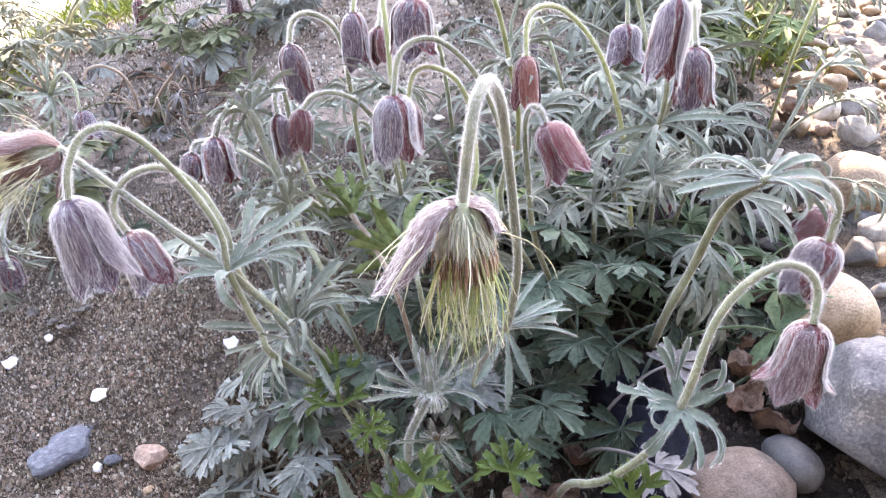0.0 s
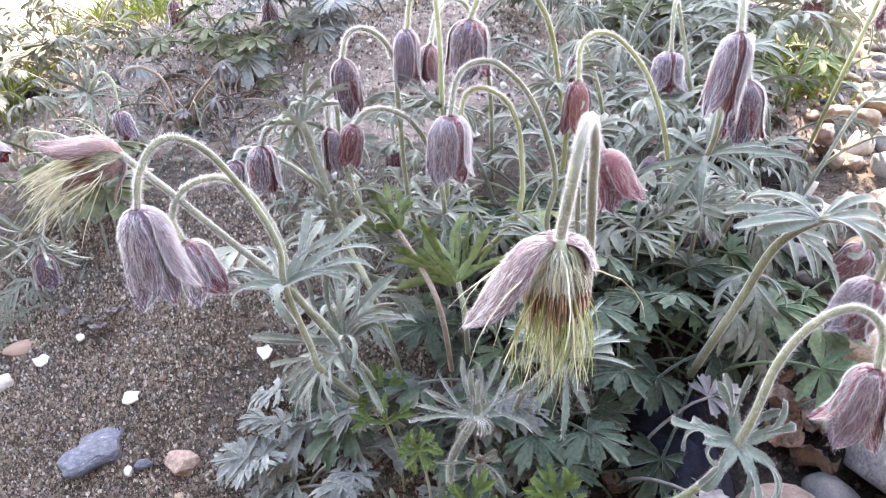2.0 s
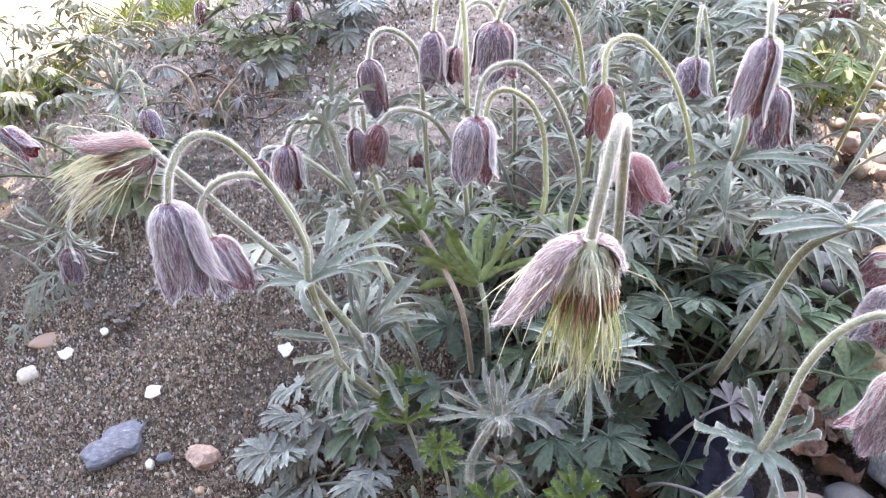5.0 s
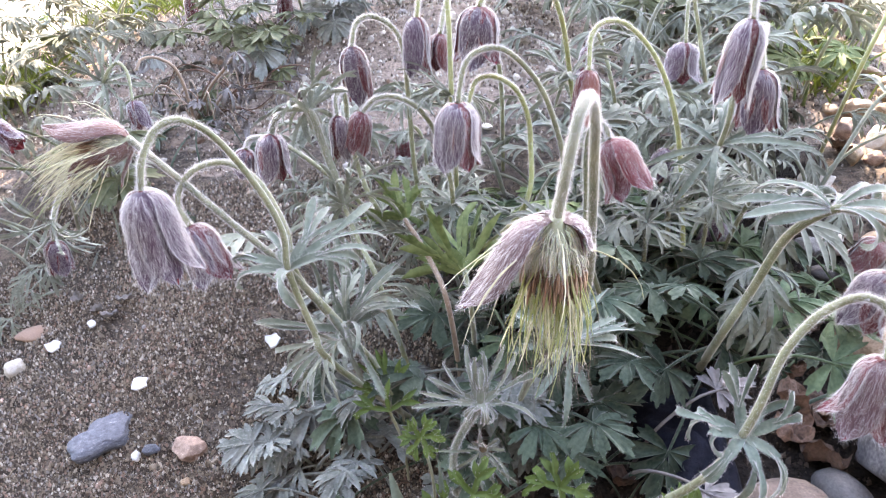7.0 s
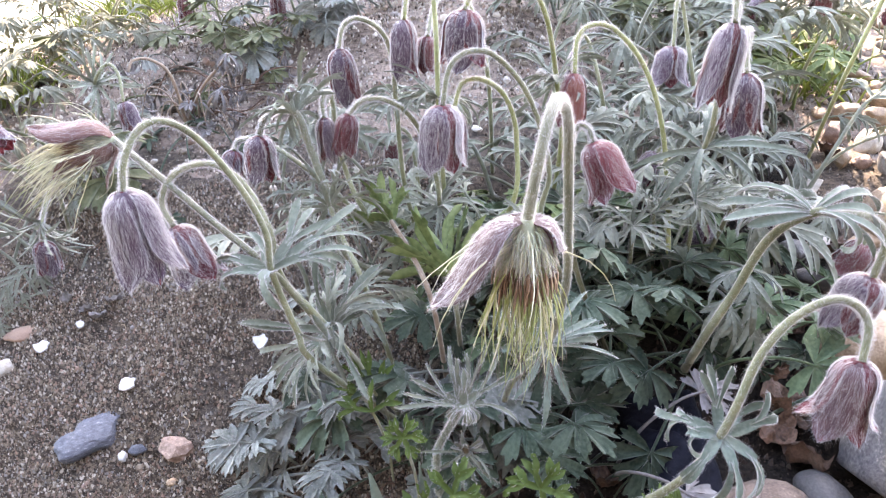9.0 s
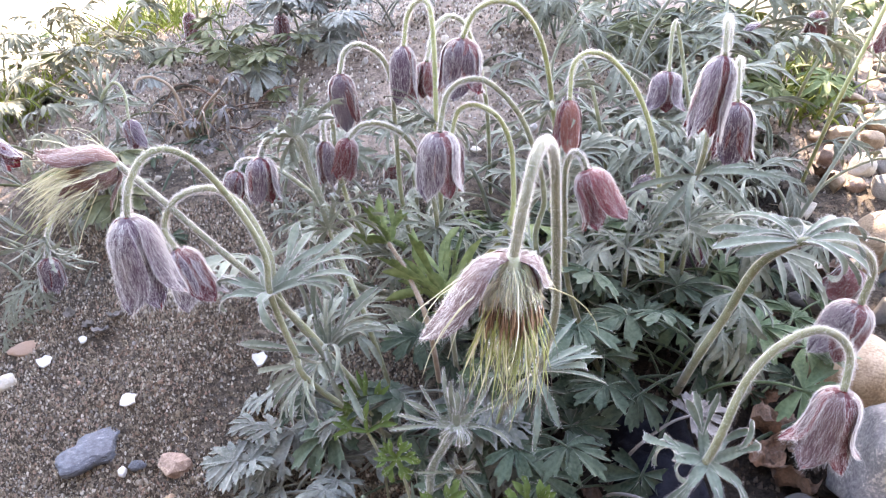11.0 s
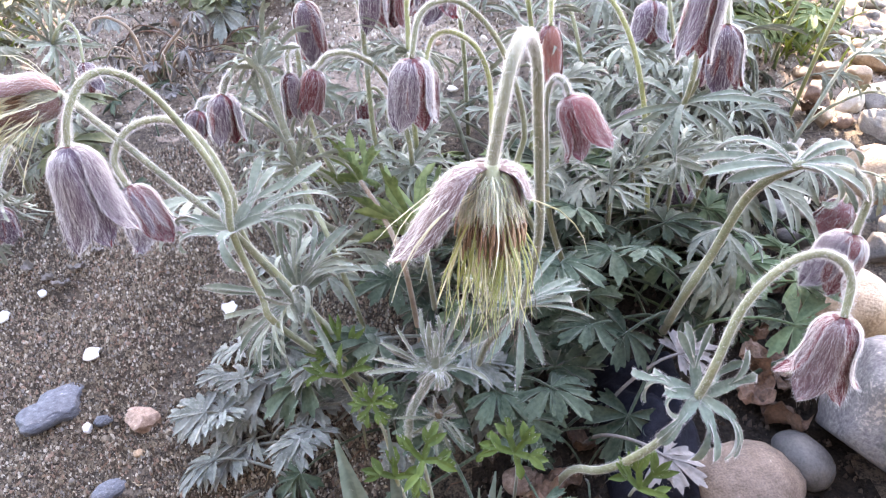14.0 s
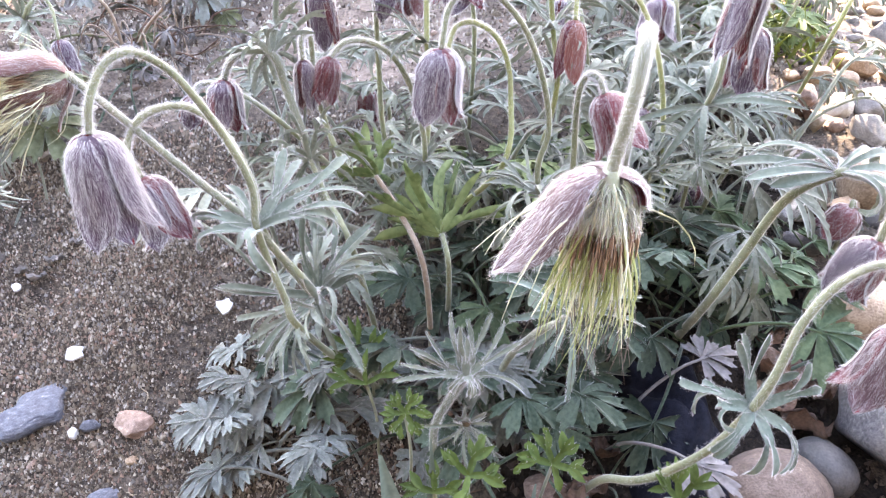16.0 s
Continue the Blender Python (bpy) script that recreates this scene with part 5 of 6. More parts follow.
# ---- the two seed heads ----
def seed_head(line, axis, sepals, label, ruff_at=None, seed=0, styles=115, long=0.028, radius=0.00135, ruff_size=1.0, sweep=0.35, plumes=3):
    random.seed(seed)
    base = Vector(line[0])
    owner = thing("pasqueflower", (base.x, base.y, height(base.x, base.y)), label, "flower", "pasqueflowers in the bed")
    pts = spline([(base.x, base.y, height(base.x, base.y) - 0.004)] + list(line[1:]), 12)
    stalk = stem_part(owner, pts, radius, STEM_GREY, 20000, 0.0009, 0.000014)
    if ruff_at is not None:
        i = min(range(len(pts)), key=lambda j: (pts[j] - Vector(line[ruff_at])).length)
        ruff(stalk, pts[i], pts[i + 2] - pts[i - 2], 8, ruff_size, BRACTS, seed, 0.2)
    head = Matrix.Translation(line[-1]) @ frame_along(axis)
    sag = head.to_3x3().inverted() @ Vector((0, 0, -0.085))
    # receptacle with its ruff of pale achenes
    s = Shape()
    s.tube([Vector((0, 0, z)) for z in (0.001, -0.001, -0.003, -0.006, -0.010, -0.012)], [0.0011, 0.0017, 0.0026, 0.0032, 0.003, 0.0015], 14)
    for k in range(360):
        a, z = random.uniform(0, 6.283), random.uniform(-0.0066, -0.0004)
        r = 0.0018 + 0.0024 * step(0.001, -0.005, z)
        out = Vector((math.cos(a), math.sin(a), 0))
        skew = Vector((-out.y, out.x, 0)) * random.gauss(0, 0.3)
        p, d, strand = Vector((out.x * r, out.y * r, z)), (skew + out * random.uniform(1.2, 2.2) + Vector((0, 0, 0.1))).normalized(), []
        ln = random.uniform(0.0028, 0.0052) if k % 30 else random.uniform(0.018, 0.027)
        for i in range(6):
            strand.append(p.copy())
            d = (d + Vector((random.gauss(0, 0.1), random.gauss(0, 0.1), -0.42 if k % 30 else -0.28)) + out * random.uniform(-0.2, 0.05)).normalized()
            p = p + d * ln / 5
        s.tube(strand, [0.00013, 0.00017, 0.00017, 0.00014, 0.0001, 0.00005], 3, 0 if k % 3 else 3, False)
        for i in range(5):
            for _ in range(4):
                s.hair(strand[i].lerp(strand[i + 1], random.random()), Vector((random.gauss(0, 1), random.gauss(0, 1), random.gauss(0, 1) - 1)).normalized(), random.uniform(0.0008, 0.002), 0.00003)
    for k in range(140):
        a = random.uniform(0, 6.283)
        out = Vector((math.cos(a), math.sin(a), 0))
        o = out * random.uniform(0.003, 0.0062) + Vector((0, 0, random.uniform(-0.013, -0.0075)))
        s.tube([o, o + out * 0.0006 + Vector((0, 0, -0.002)), o + out * 0.0007 + Vector((0, 0, -0.0042))], [0.0002, 0.0003, 0.0002], 3, 2, False)
    part("receptacle", s.mesh("receptacle", [SEED, HAIR, ANTHER, STYLE_PALE]), owner, head, "pale green cluster of downy seeds")
    for k in range(styles):
        s = Shape()
        a, r0 = random.uniform(0, 6.283), 0.005 * math.sqrt(random.random())
        out = Vector((math.cos(a), math.sin(a), 0))
        o = out * r0 + Vector((0, 0, -0.007 - 0.005 * random.random()))
        spread = sweep * random.uniform(0.1, 0.9) * (r0 / 0.005) * (2.6 if random.random() < 0.1 else 0.8)
        ln = long * random.uniform(0.6, 1.08)
        line2 = []
        p, d = o, (out * (spread + 0.16) + Vector((0, 0, -1))).normalized()
        for i in range(8):
            line2.append(p.copy())
            d = (d + out * random.uniform(-0.11, 0.02) * (1 + spread) + Vector((random.gauss(0, 0.085), random.gauss(0, 0.085), 0)) + sag).normalized()
            p = p + d * ln / 7
        s.tube(line2[:7], [0.00022, 0.00023, 0.00022, 0.0002, 0.00017, 0.00013, 0.00008], 4, 3 if k % plumes == 0 else 0, False)
        s.tube(line2[6:] + [line2[-1] * 2 - line2[-2]], [0.00009, 0.00006, 0.00003], 3, 2 if k % 4 else 0, False)
        for i in range(0, 6):
            for _ in range(5):
                s.hair(line2[i].lerp(line2[i + 1], random.random()), (Vector((random.gauss(0, 1), random.gauss(0, 1), random.gauss(0, 1) - 1.2))).normalized(), random.uniform(0.001, 0.0024), 0.00003)
        part("style", s.mesh("style", [STYLE, HAIR, STYLE_DARK, STYLE_PALE]), owner, head)
    for way, lift, width, length, colour in sepals:
        flat = head.to_3x3().inverted() @ Vector(way)
        m = head @ Matrix.Rotation(math.atan2(flat.y, flat.x), 4, "Z") @ Matrix.Rotation(radians(-lift), 4, "Y") @ Matrix.Diagonal((width, width, length, 1))
        part("sepal", {"mauve": LONG_SEPAL, "wine": WINE_SEPAL}.get(colour, FADED_SEPAL), owner, m, "faded silky sepal still hanging on")
    return owner


spent = seed_head([(0.0040, 0.2350, 0.0295), (0.0060, 0.2170, 0.0660), (0.0105, 0.1980, 0.0950), (0.0145, 0.1780, 0.1185), (0.0168, 0.1690, 0.1450), (0.0150, 0.1625, 0.1660), (0.0126, 0.1558, 0.1860), (0.0105, 0.1490, 0.2000), (0.0076, 0.1415, 0.2068), (0.0050, 0.1335, 0.2060), (0.0031, 0.1283, 0.1990), (0.0015, 0.1268, 0.1865)],
          (0.02, 0.0, -1), (((-1, -0.22, 0), 29, 0.0140, 0.0245, "mauve"), ((0.85, 0.5, 0), 0, 0.0115, 0.0165, "wine"), ((-0.05, 1, 0), 4, 0.015, 0.0145, "rose"), ((0.95, 0.25, 0), 6, 0.0125, 0.0075, "mauve"), ((0.2, 1, 0), 8, 0.0135, 0.0085, "mauve")), "spent pasqueflower with lime feathery seed head and faded sepals", None, 31)
seed_head([CROWN_LEFT] + [(-0.0609, 0.2183, 0.0905), (-0.0789, 0.2123, 0.1219), (-0.0968, 0.2172, 0.1358), (-0.1172, 0.2245, 0.1501), (-0.1338, 0.2301, 0.1611)],
          (-0.9, -0.1, -0.28), (((0, -0.1, 1), 7, 0.0165, 0.0255, "rose"), ((0.1, -0.7, -0.7), -3, 0.0135, 0.0235, "rose"), ((0, 1, 0.1), 6, 0.014, 0.024, "rose"), ((0.4, 0.1, -1), 42, 0.0065, 0.019, "rose")), "feathery seed head pointing sideways between rosy sepals", 1, 32, sweep=0.6, long=0.034, plumes=1)


# ---- foliage clumps ----
def clump(at, n, meshes, label, seed, size=(0.7, 1.15), lean=(-25, 45), about=(0, 360), scatter=0.012, name="leaf_clump"):
    """Basal leaves that spread from one crown."""
    rng = random.Random(seed)
    owner = thing(name, (at[0], at[1], height(at[0], at[1])), label, "foliage", "leaf clumps in the bed")
    for k in range(n):
        x, y = at[0] + rng.gauss(0, scatter), at[1] + rng.gauss(0, scatter)
        sc = rng.uniform(*size)
        m = Matrix.Translation((x, y, height(x, y) - 0.002)) @ Matrix.Rotation(radians(rng.uniform(*about)), 4, "Z") @ Matrix.Rotation(radians(rng.uniform(*lean)), 4, "Y") @ Matrix.Rotation(rng.uniform(-0.35, 0.35), 4, "X") @ Matrix.Diagonal((sc, sc, sc, 1))
        part("leaf", rng.choice(meshes), owner, m)


GREYS = "clump of grey-green deeply cut downy leaves"
SILVERS = "clump of silvery silky finely cut leaves"
ASHES = "clump of ash-grey finely lobed leaves low on soil"
OLIVES = "clump of olive-green broadly cut leaves on soil"
PALES = "clump of pale yellow-green sunlit feathery leaves"
DEEPS = "clump of mid-green broadly lobed leaves"
LIMES = "tuft of bright lime-green young cut leaves"
GREENS = "tuft of fresh yellow-green cut leaves"
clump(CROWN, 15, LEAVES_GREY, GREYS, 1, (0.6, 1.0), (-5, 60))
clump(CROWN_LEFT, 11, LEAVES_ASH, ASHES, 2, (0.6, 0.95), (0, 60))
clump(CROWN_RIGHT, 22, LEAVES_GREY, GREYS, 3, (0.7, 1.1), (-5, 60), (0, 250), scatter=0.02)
clump(CROWN_BACK, 9, LEAVES_SILVER, SILVERS, 4, (0.8, 1.2), (-20, 45), scatter=0.02)
clump(CROWN_FAR, 12, LEAVES_SILVER, SILVERS, 5, (0.9, 1.4), (-20, 45), scatter=0.02)
clump((-0.0714, 0.2326, 0.0155), 9, LEAVES_ASH, ASHES, 6, (0.6, 0.95), (10, 70), scatter=0.012)
clump((-0.0534, 0.2191, 0.0139), 11, LEAVES_ASH, ASHES, 7, (0.6, 0.95), (10, 70), scatter=0.015)
clump((0.0235, 0.2340, 0.0315), 16, LEAVES_GREY, GREYS, 8, (0.6, 0.9), (10, 60), scatter=0.018)
clump((0.0158, 0.2801, 0.0446), 20, LEAVES_GREY, GREYS, 9, (0.7, 1.0), (0, 50), scatter=0.02)
clump((0.0000, 0.3292, 0.0585), 9, LEAVES_SILVER, SILVERS, 10, (0.8, 1.1), (0, 45), scatter=0.02)
clump((0.0349, 0.3622, 0.0703), 12, LEAVES_SILVER, SILVERS, 11, (0.9, 1.3), (-20, 40), scatter=0.025)
clump((-0.0834, 0.3629, 0.0564), 9, LEAVES_SILVER, SILVERS, 12, (0.8, 1.2), (-20, 40), scatter=0.02)
clump((0.1597, 0.4433, 0.0763), 14, LEAVES_SILVER, SILVERS, 13, (1.0, 1.5), (-20, 40), scatter=0.03)
clump((0.0975, 0.4719, 0.0901), 13, LEAVES_SILVER, SILVERS, 14, (1.0, 1.6), (-20, 40), scatter=0.03)
clump((0.1936, 0.6099, 0.0991), 14, LEAVES_SILVER, SILVERS, 15, (1.1, 1.7), (-20, 40), scatter=0.035)
clump((0.2672, 0.6200, 0.0994), 7, LEAVES_GREEN, GREENS, 16, (1.0, 1.6), (-20, 40), scatter=0.035)
clump((0.1089, 0.6156, 0.1084), 9, LEAVES_SILVER, SILVERS, 17, (1.0, 1.6), (-20, 40), scatter=0.035)
clump((-0.3028, 0.4167, 0.0369), 10, LEAVES_SILVER, SILVERS, 18, (0.6, 1.0), (10, 60), scatter=0.025)
clump((-0.2424, 0.3841, 0.0364), 11, LEAVES_SILVER, SILVERS, 19, (0.7, 1.1), (0, 60), scatter=0.025)
clump((-0.3640, 0.5085, 0.0501), 12, LEAVES_PALE, PALES, 20, (0.8, 1.2), (-10, 50), scatter=0.025)
clump((-0.3100, 0.5300, 0.0700), 3, LEAVES_OLIVE, OLIVES, 21, (0.8, 1.1), (10, 60), scatter=0.015)
clump((-0.1901, 0.5014, 0.0839), 7, LEAVES_DUSTY, "shrivelled grey leaves of a dying plant", 22, (0.35, 0.5), (10, 70), scatter=0.014)
clump((-0.1800, 0.5800, 0.1080), 14, LEAVES_OLIVE, OLIVES, 24, (0.5, 0.72), (10, 60), (-175, -5), scatter=0.012)
clump((-0.1480, 0.6200, 0.1200), 12, LEAVES_ASH, ASHES, 59, (0.9, 1.2), (5, 55), (-165, -15), scatter=0.02)
clump((-0.1130, 0.6300, 0.1200), 11, LEAVES_ASH, ASHES, 94, (0.9, 1.2), (5, 55), (-165, -15), scatter=0.02)
clump((-0.2000, 0.6100, 0.1087), 8, LEAVES_OLIVE, OLIVES, 25, (0.7, 0.9), (5, 55), (-165, -15), scatter=0.016)
clump((-0.3885, 0.6700, 0.0843), 16, LEAVES_PALE, PALES, 26, (0.8, 1.2), (-10, 50), scatter=0.03)
clump((-0.3541, 0.5542, 0.0736), 5, LEAVES_PALE, PALES, 27, (0.7, 1.0), (-10, 50), scatter=0.03)
clump((-0.3420, 0.7599, 0.0961), 6, LEAVES_GREEN, GREENS, 28, (0.7, 1.0), (-10, 50), scatter=0.05)
clump((-0.2589, 0.3471, 0.0215), 4, LEAVES_SILVER, SILVERS, 29, (0.4, 0.6), (30, 70), scatter=0.01)
clump((0.0179, 0.3324, 0.0611), 8, LEAVES_GREEN, GREENS, 31, (0.8, 1.1), (0, 40), scatter=0.02)
clump((-0.1941, 0.4424, 0.0637), 6, LEAVES_GREY, GREYS, 33, (0.6, 0.9), (10, 60), scatter=0.02)
clump((0.1126, 0.3078, 0.0563), 9, LEAVES_DEEP, DEEPS, 34, (0.6, 0.9), (10, 60), (20, 220), scatter=0.02)

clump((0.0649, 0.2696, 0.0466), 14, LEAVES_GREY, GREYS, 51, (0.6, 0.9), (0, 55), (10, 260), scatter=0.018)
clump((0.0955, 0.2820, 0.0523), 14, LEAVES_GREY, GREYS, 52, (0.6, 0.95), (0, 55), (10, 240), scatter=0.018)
clump((0.1151, 0.2734, 0.0499), 7, LEAVES_DEEP, DEEPS, 53, (0.65, 0.9), (10, 55), (20, 220), scatter=0.014)
clump((0.1434, 0.2987, 0.0531), 7, LEAVES_DEEP, DEEPS, 83, (0.5, 0.7), (10, 60), (20, 220), scatter=0.012)
clump((0.1631, 0.3683, 0.0641), 8, LEAVES_SILVER, SILVERS, 84, (0.7, 1.0), (-5, 50), scatter=0.014)
clump((0.1342, 0.2689, 0.0484), 8, LEAVES_GREY, GREYS, 85, (0.45, 0.7), (5, 55), (40, 240), scatter=0.01)
clump((-0.2080, 0.4900, 0.0760), 7, LEAVES_DUSTY, "shrivelled grey leaves of a dying plant", 86, (0.35, 0.5), (10, 70), scatter=0.014)
clump((0.0316, 0.2974, 0.0513), 12, LEAVES_DEEP, DEEPS, 54, (0.6, 0.9), (0, 55), scatter=0.018)
clump((0.1887, 0.4661, 0.0800), 9, LEAVES_SILVER, SILVERS, 81, (0.7, 1.0), (0, 50), scatter=0.015)
clump((0.1939, 0.5458, 0.0925), 5, LEAVES_LIME, LIMES, 82, (1.0, 1.4), (0, 45), scatter=0.012)
clump((0.2904, 0.6289, 0.0997), 12, LEAVES_SILVER, SILVERS, 55, (0.9, 1.4), (-20, 40), scatter=0.03)
clump((0.2167, 0.5291, 0.0899), 8, LEAVES_GREEN, GREENS, 56, (0.9, 1.3), (-10, 40), scatter=0.025)
clump((0.3613, 0.7293, 0.1029), 10, LEAVES_SILVER, SILVERS, 57, (0.9, 1.4), (-10, 40), scatter=0.03)
clump((-0.0760, 0.3030, 0.0380), 8, LEAVES_SILVER, SILVERS, 68, (0.7, 1.0), (-15, 45), scatter=0.014)
clump((-0.0646, 0.3470, 0.0542), 7, LEAVES_SILVER, SILVERS, 69, (0.7, 1.0), (-15, 45), scatter=0.014)
clump((0.0985, 0.3300, 0.0650), 9, LEAVES_SILVER, SILVERS, 91, (0.7, 1.0), (-15, 45), scatter=0.014)
clump((0.0800, 0.3250, 0.0620), 9, LEAVES_DEEP, DEEPS, 92, (0.7, 0.95), (5, 50), scatter=0.014)
clump((0.0620, 0.3450, 0.0680), 8, LEAVES_SILVER, SILVERS, 93, (0.7, 1.0), (-10, 45), scatter=0.014)
clump((0.0550, 0.6300, 0.1220), 10, LEAVES_SILVER, SILVERS, 101, (0.9, 1.2), (0, 55), (-165, -15), scatter=0.025)
clump((0.1200, 0.7000, 0.1100), 10, LEAVES_OLIVE, OLIVES, 102, (0.9, 1.3), (0, 55), (-165, -15), scatter=0.03)
clump((0.1900, 0.7300, 0.1100), 11, LEAVES_SILVER, SILVERS, 103, (1.0, 1.4), (0, 55), (-165, -15), scatter=0.03)
clump((0.2700, 0.7500, 0.1100), 11, LEAVES_OLIVE, OLIVES, 104, (1.0, 1.4), (0, 55), (-165, -15), scatter=0.03)
clump((0.0900, 0.8000, 0.1150), 10, LEAVES_SILVER, SILVERS, 105, (1.0, 1.4), (0, 55), (-165, -15), scatter=0.035)
clump((-0.0977, 0.2679, 0.0227), 5, LEAVES_ASH, ASHES, 58, (0.6, 0.8), (20, 65), scatter=0.014)

clump((-0.3854, 0.5878, 0.0631), 12, LEAVES_PALE, PALES, 61, (0.8, 1.1), (-10, 50), scatter=0.025)
clump((-0.3450, 0.6100, 0.0853), 9, LEAVES_PALE, PALES, 62, (0.7, 1.0), (-10, 50), scatter=0.03)
clump((-0.2660, 0.4330, 0.0500), 5, LEAVES_OLIVE, OLIVES, 63, (0.95, 1.2), (5, 35), (150, 330), scatter=0.008)
clump((-0.3900, 0.5435, 0.0638), 6, LEAVES_PALE, PALES, 64, (0.7, 1.0), (-10, 50), scatter=0.025)


def grass(at, n, spread, seed):
    """A loose tuft of fine grass blades."""
    rng = random.Random(seed)
    s = Shape()
    for k in range(n):
        x, y = at[0] + rng.gauss(0, spread), at[1] + rng.gauss(0, spread)
        d = Vector((rng.gauss(0, 0.35), rng.gauss(0, 0.35), 1)).normalized()
        o = Vector((x, y, height(x, y) - 0.002))
        ln, side = rng.uniform(0.02, 0.05), d.cross(Vector((rng.gauss(0, 1), rng.gauss(0, 1), 0.1))).normalized()
        pts = [o + d * ln * i / 4 - Vector((0, 0, ln * 0.25 * (i / 4) ** 2)) + Vector((d.x, d.y, 0)) * ln * 0.5 * (i / 4) ** 2 for i in range(5)]
        s.blade(pts, [0.0009, 0.001, 0.0009, 0.0006, 0.00008], [side.cross(d)] * 5, 0.0002)
    tagged(new("grass", s.mesh("grass", [GRASS])), "fine yellow-green sunlit grass blades", "grass", kind="stuff")


grass((-0.3635, 0.7600, 0.0924), 260, 0.04, 71)
grass((-0.3961, 0.5553, 0.0669), 140, 0.02, 72)
grass((0.2383, 0.5546, 0.0940), 120, 0.025, 73)

clump((0.0422, 0.1952, 0.0238), 4, LEAVES_GREY, GREYS, 66, (0.45, 0.65), (15, 60), scatter=0.006)
clump((-0.2404, 0.5244, 0.0830), 4, LEAVES_ASH, ASHES, 67, (0.5, 0.8), (20, 60), scatter=0.02)


# ---- dead leaves and ground cloth ----
def dead_leaf(at, size, seed, lift=0.004, mat=None):
    """A dry leaf, crumpled and curled."""
    rng = random.Random(seed)
    o = Vector((rng.uniform(0, 30), rng.uniform(0, 30), 0))
    s = Shape()
    n = 15
    for off in (0.0005, 0.0):
        for i in range(n + 1):
            for j in range(n + 1):
                u, v = i / n, 2 * j / n - 1
                w = 0.55 * math.sin(math.pi * (0.06 + 0.9 * u)) ** 0.7 * (1 + 0.25 * math.sin(9 * u + seed))
                x, y = (u - 0.5) * 1.6, v * w
                z = 0.5 * y * y + 0.4 * x * x + 0.45 * noise.noise((x * 2 + o.x, y * 2 + o.y, 0)) + 0.22 * noise.noise((x * 6 + o.x, y * 6, 4))
                s.v.append((x * size, y * size, z * size + off))
    m = n + 1
    for layer in (0, m * m):
        for i in range(n):
            for j in range(n):
                q = (layer + i * m + j, layer + (i + 1) * m + j, layer + (i + 1) * m + j + 1, layer + i * m + j + 1)
                s.f.append(q if not layer else tuple(reversed(q)))
                s.m.append(0)
    ob = new("dead_leaf", s.mesh("dead_leaf", [mat or DEAD]))
    ob.location = (at[0], at[1], height(at[0], at[1]) + lift)
    ob.rotation_euler = (rng.uniform(-0.5, 0.5), rng.uniform(-0.5, 0.5), rng.uniform(0, 6))
    tagged(ob, "dry crumpled brown dead leaf on the ground", "dead leaf", "dead leaves by the rocks")


for spot, size, seed in (((0.1249, 0.2374, 0.0434), 0.016, 1), ((0.1225, 0.2125, 0.0391), 0.015, 2), ((0.1155, 0.2242, 0.0410), 0.012, 3), ((0.1411, 0.3106, 0.0550), 0.011, 4), ((0.1443, 0.2873, 0.0511), 0.011, 5),
                         ((0.1234, 0.2544, 0.0461), 0.009, 6), ((0.1822, 0.3400, 0.0595), 0.012, 7), ((0.1898, 0.3449, 0.0605), 0.012, 8), ((0.2169, 0.4433, 0.0763), 0.012, 9), ((0.1597, 0.4327, 0.0746), 0.012, 10), ((0.1329, 0.2281, 0.0416), 0.011, 11), ((0.0389, 0.1935, 0.0227), 0.009, 12), ((0.0318, 0.1890, 0.0203), 0.014, 13), ((0.0463, 0.2071, 0.0280), 0.01, 14)):
    dead_leaf(spot, size, seed)
dead_leaf((0.0290, 0.1800), 0.0125, 24, 0.014, RUSSET)
for spot, size, seed in (((-0.2090, 0.3300), 0.0065, 31), ((-0.2230, 0.3250), 0.005, 32), ((-0.2140, 0.3200), 0.006, 33), ((-0.2390, 0.3350), 0.005, 34), ((-0.2010, 0.3400), 0.005, 35)):
    dead_leaf(spot, size, seed, 0.0025, DUSTY)


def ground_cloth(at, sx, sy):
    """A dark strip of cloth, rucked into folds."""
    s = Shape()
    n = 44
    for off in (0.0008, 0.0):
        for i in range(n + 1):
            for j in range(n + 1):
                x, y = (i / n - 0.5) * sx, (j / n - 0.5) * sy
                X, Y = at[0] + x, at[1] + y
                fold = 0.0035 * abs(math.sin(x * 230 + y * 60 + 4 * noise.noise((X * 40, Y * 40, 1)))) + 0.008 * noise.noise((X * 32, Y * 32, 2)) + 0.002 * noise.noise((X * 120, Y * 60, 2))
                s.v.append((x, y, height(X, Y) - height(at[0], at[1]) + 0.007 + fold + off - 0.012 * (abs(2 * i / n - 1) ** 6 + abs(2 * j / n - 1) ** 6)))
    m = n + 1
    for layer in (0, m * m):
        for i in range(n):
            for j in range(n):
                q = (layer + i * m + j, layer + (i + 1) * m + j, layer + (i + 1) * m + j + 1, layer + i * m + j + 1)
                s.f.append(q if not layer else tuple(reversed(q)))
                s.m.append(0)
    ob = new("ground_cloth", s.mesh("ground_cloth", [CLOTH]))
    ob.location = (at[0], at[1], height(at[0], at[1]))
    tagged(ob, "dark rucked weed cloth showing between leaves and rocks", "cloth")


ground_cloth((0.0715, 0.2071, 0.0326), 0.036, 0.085)


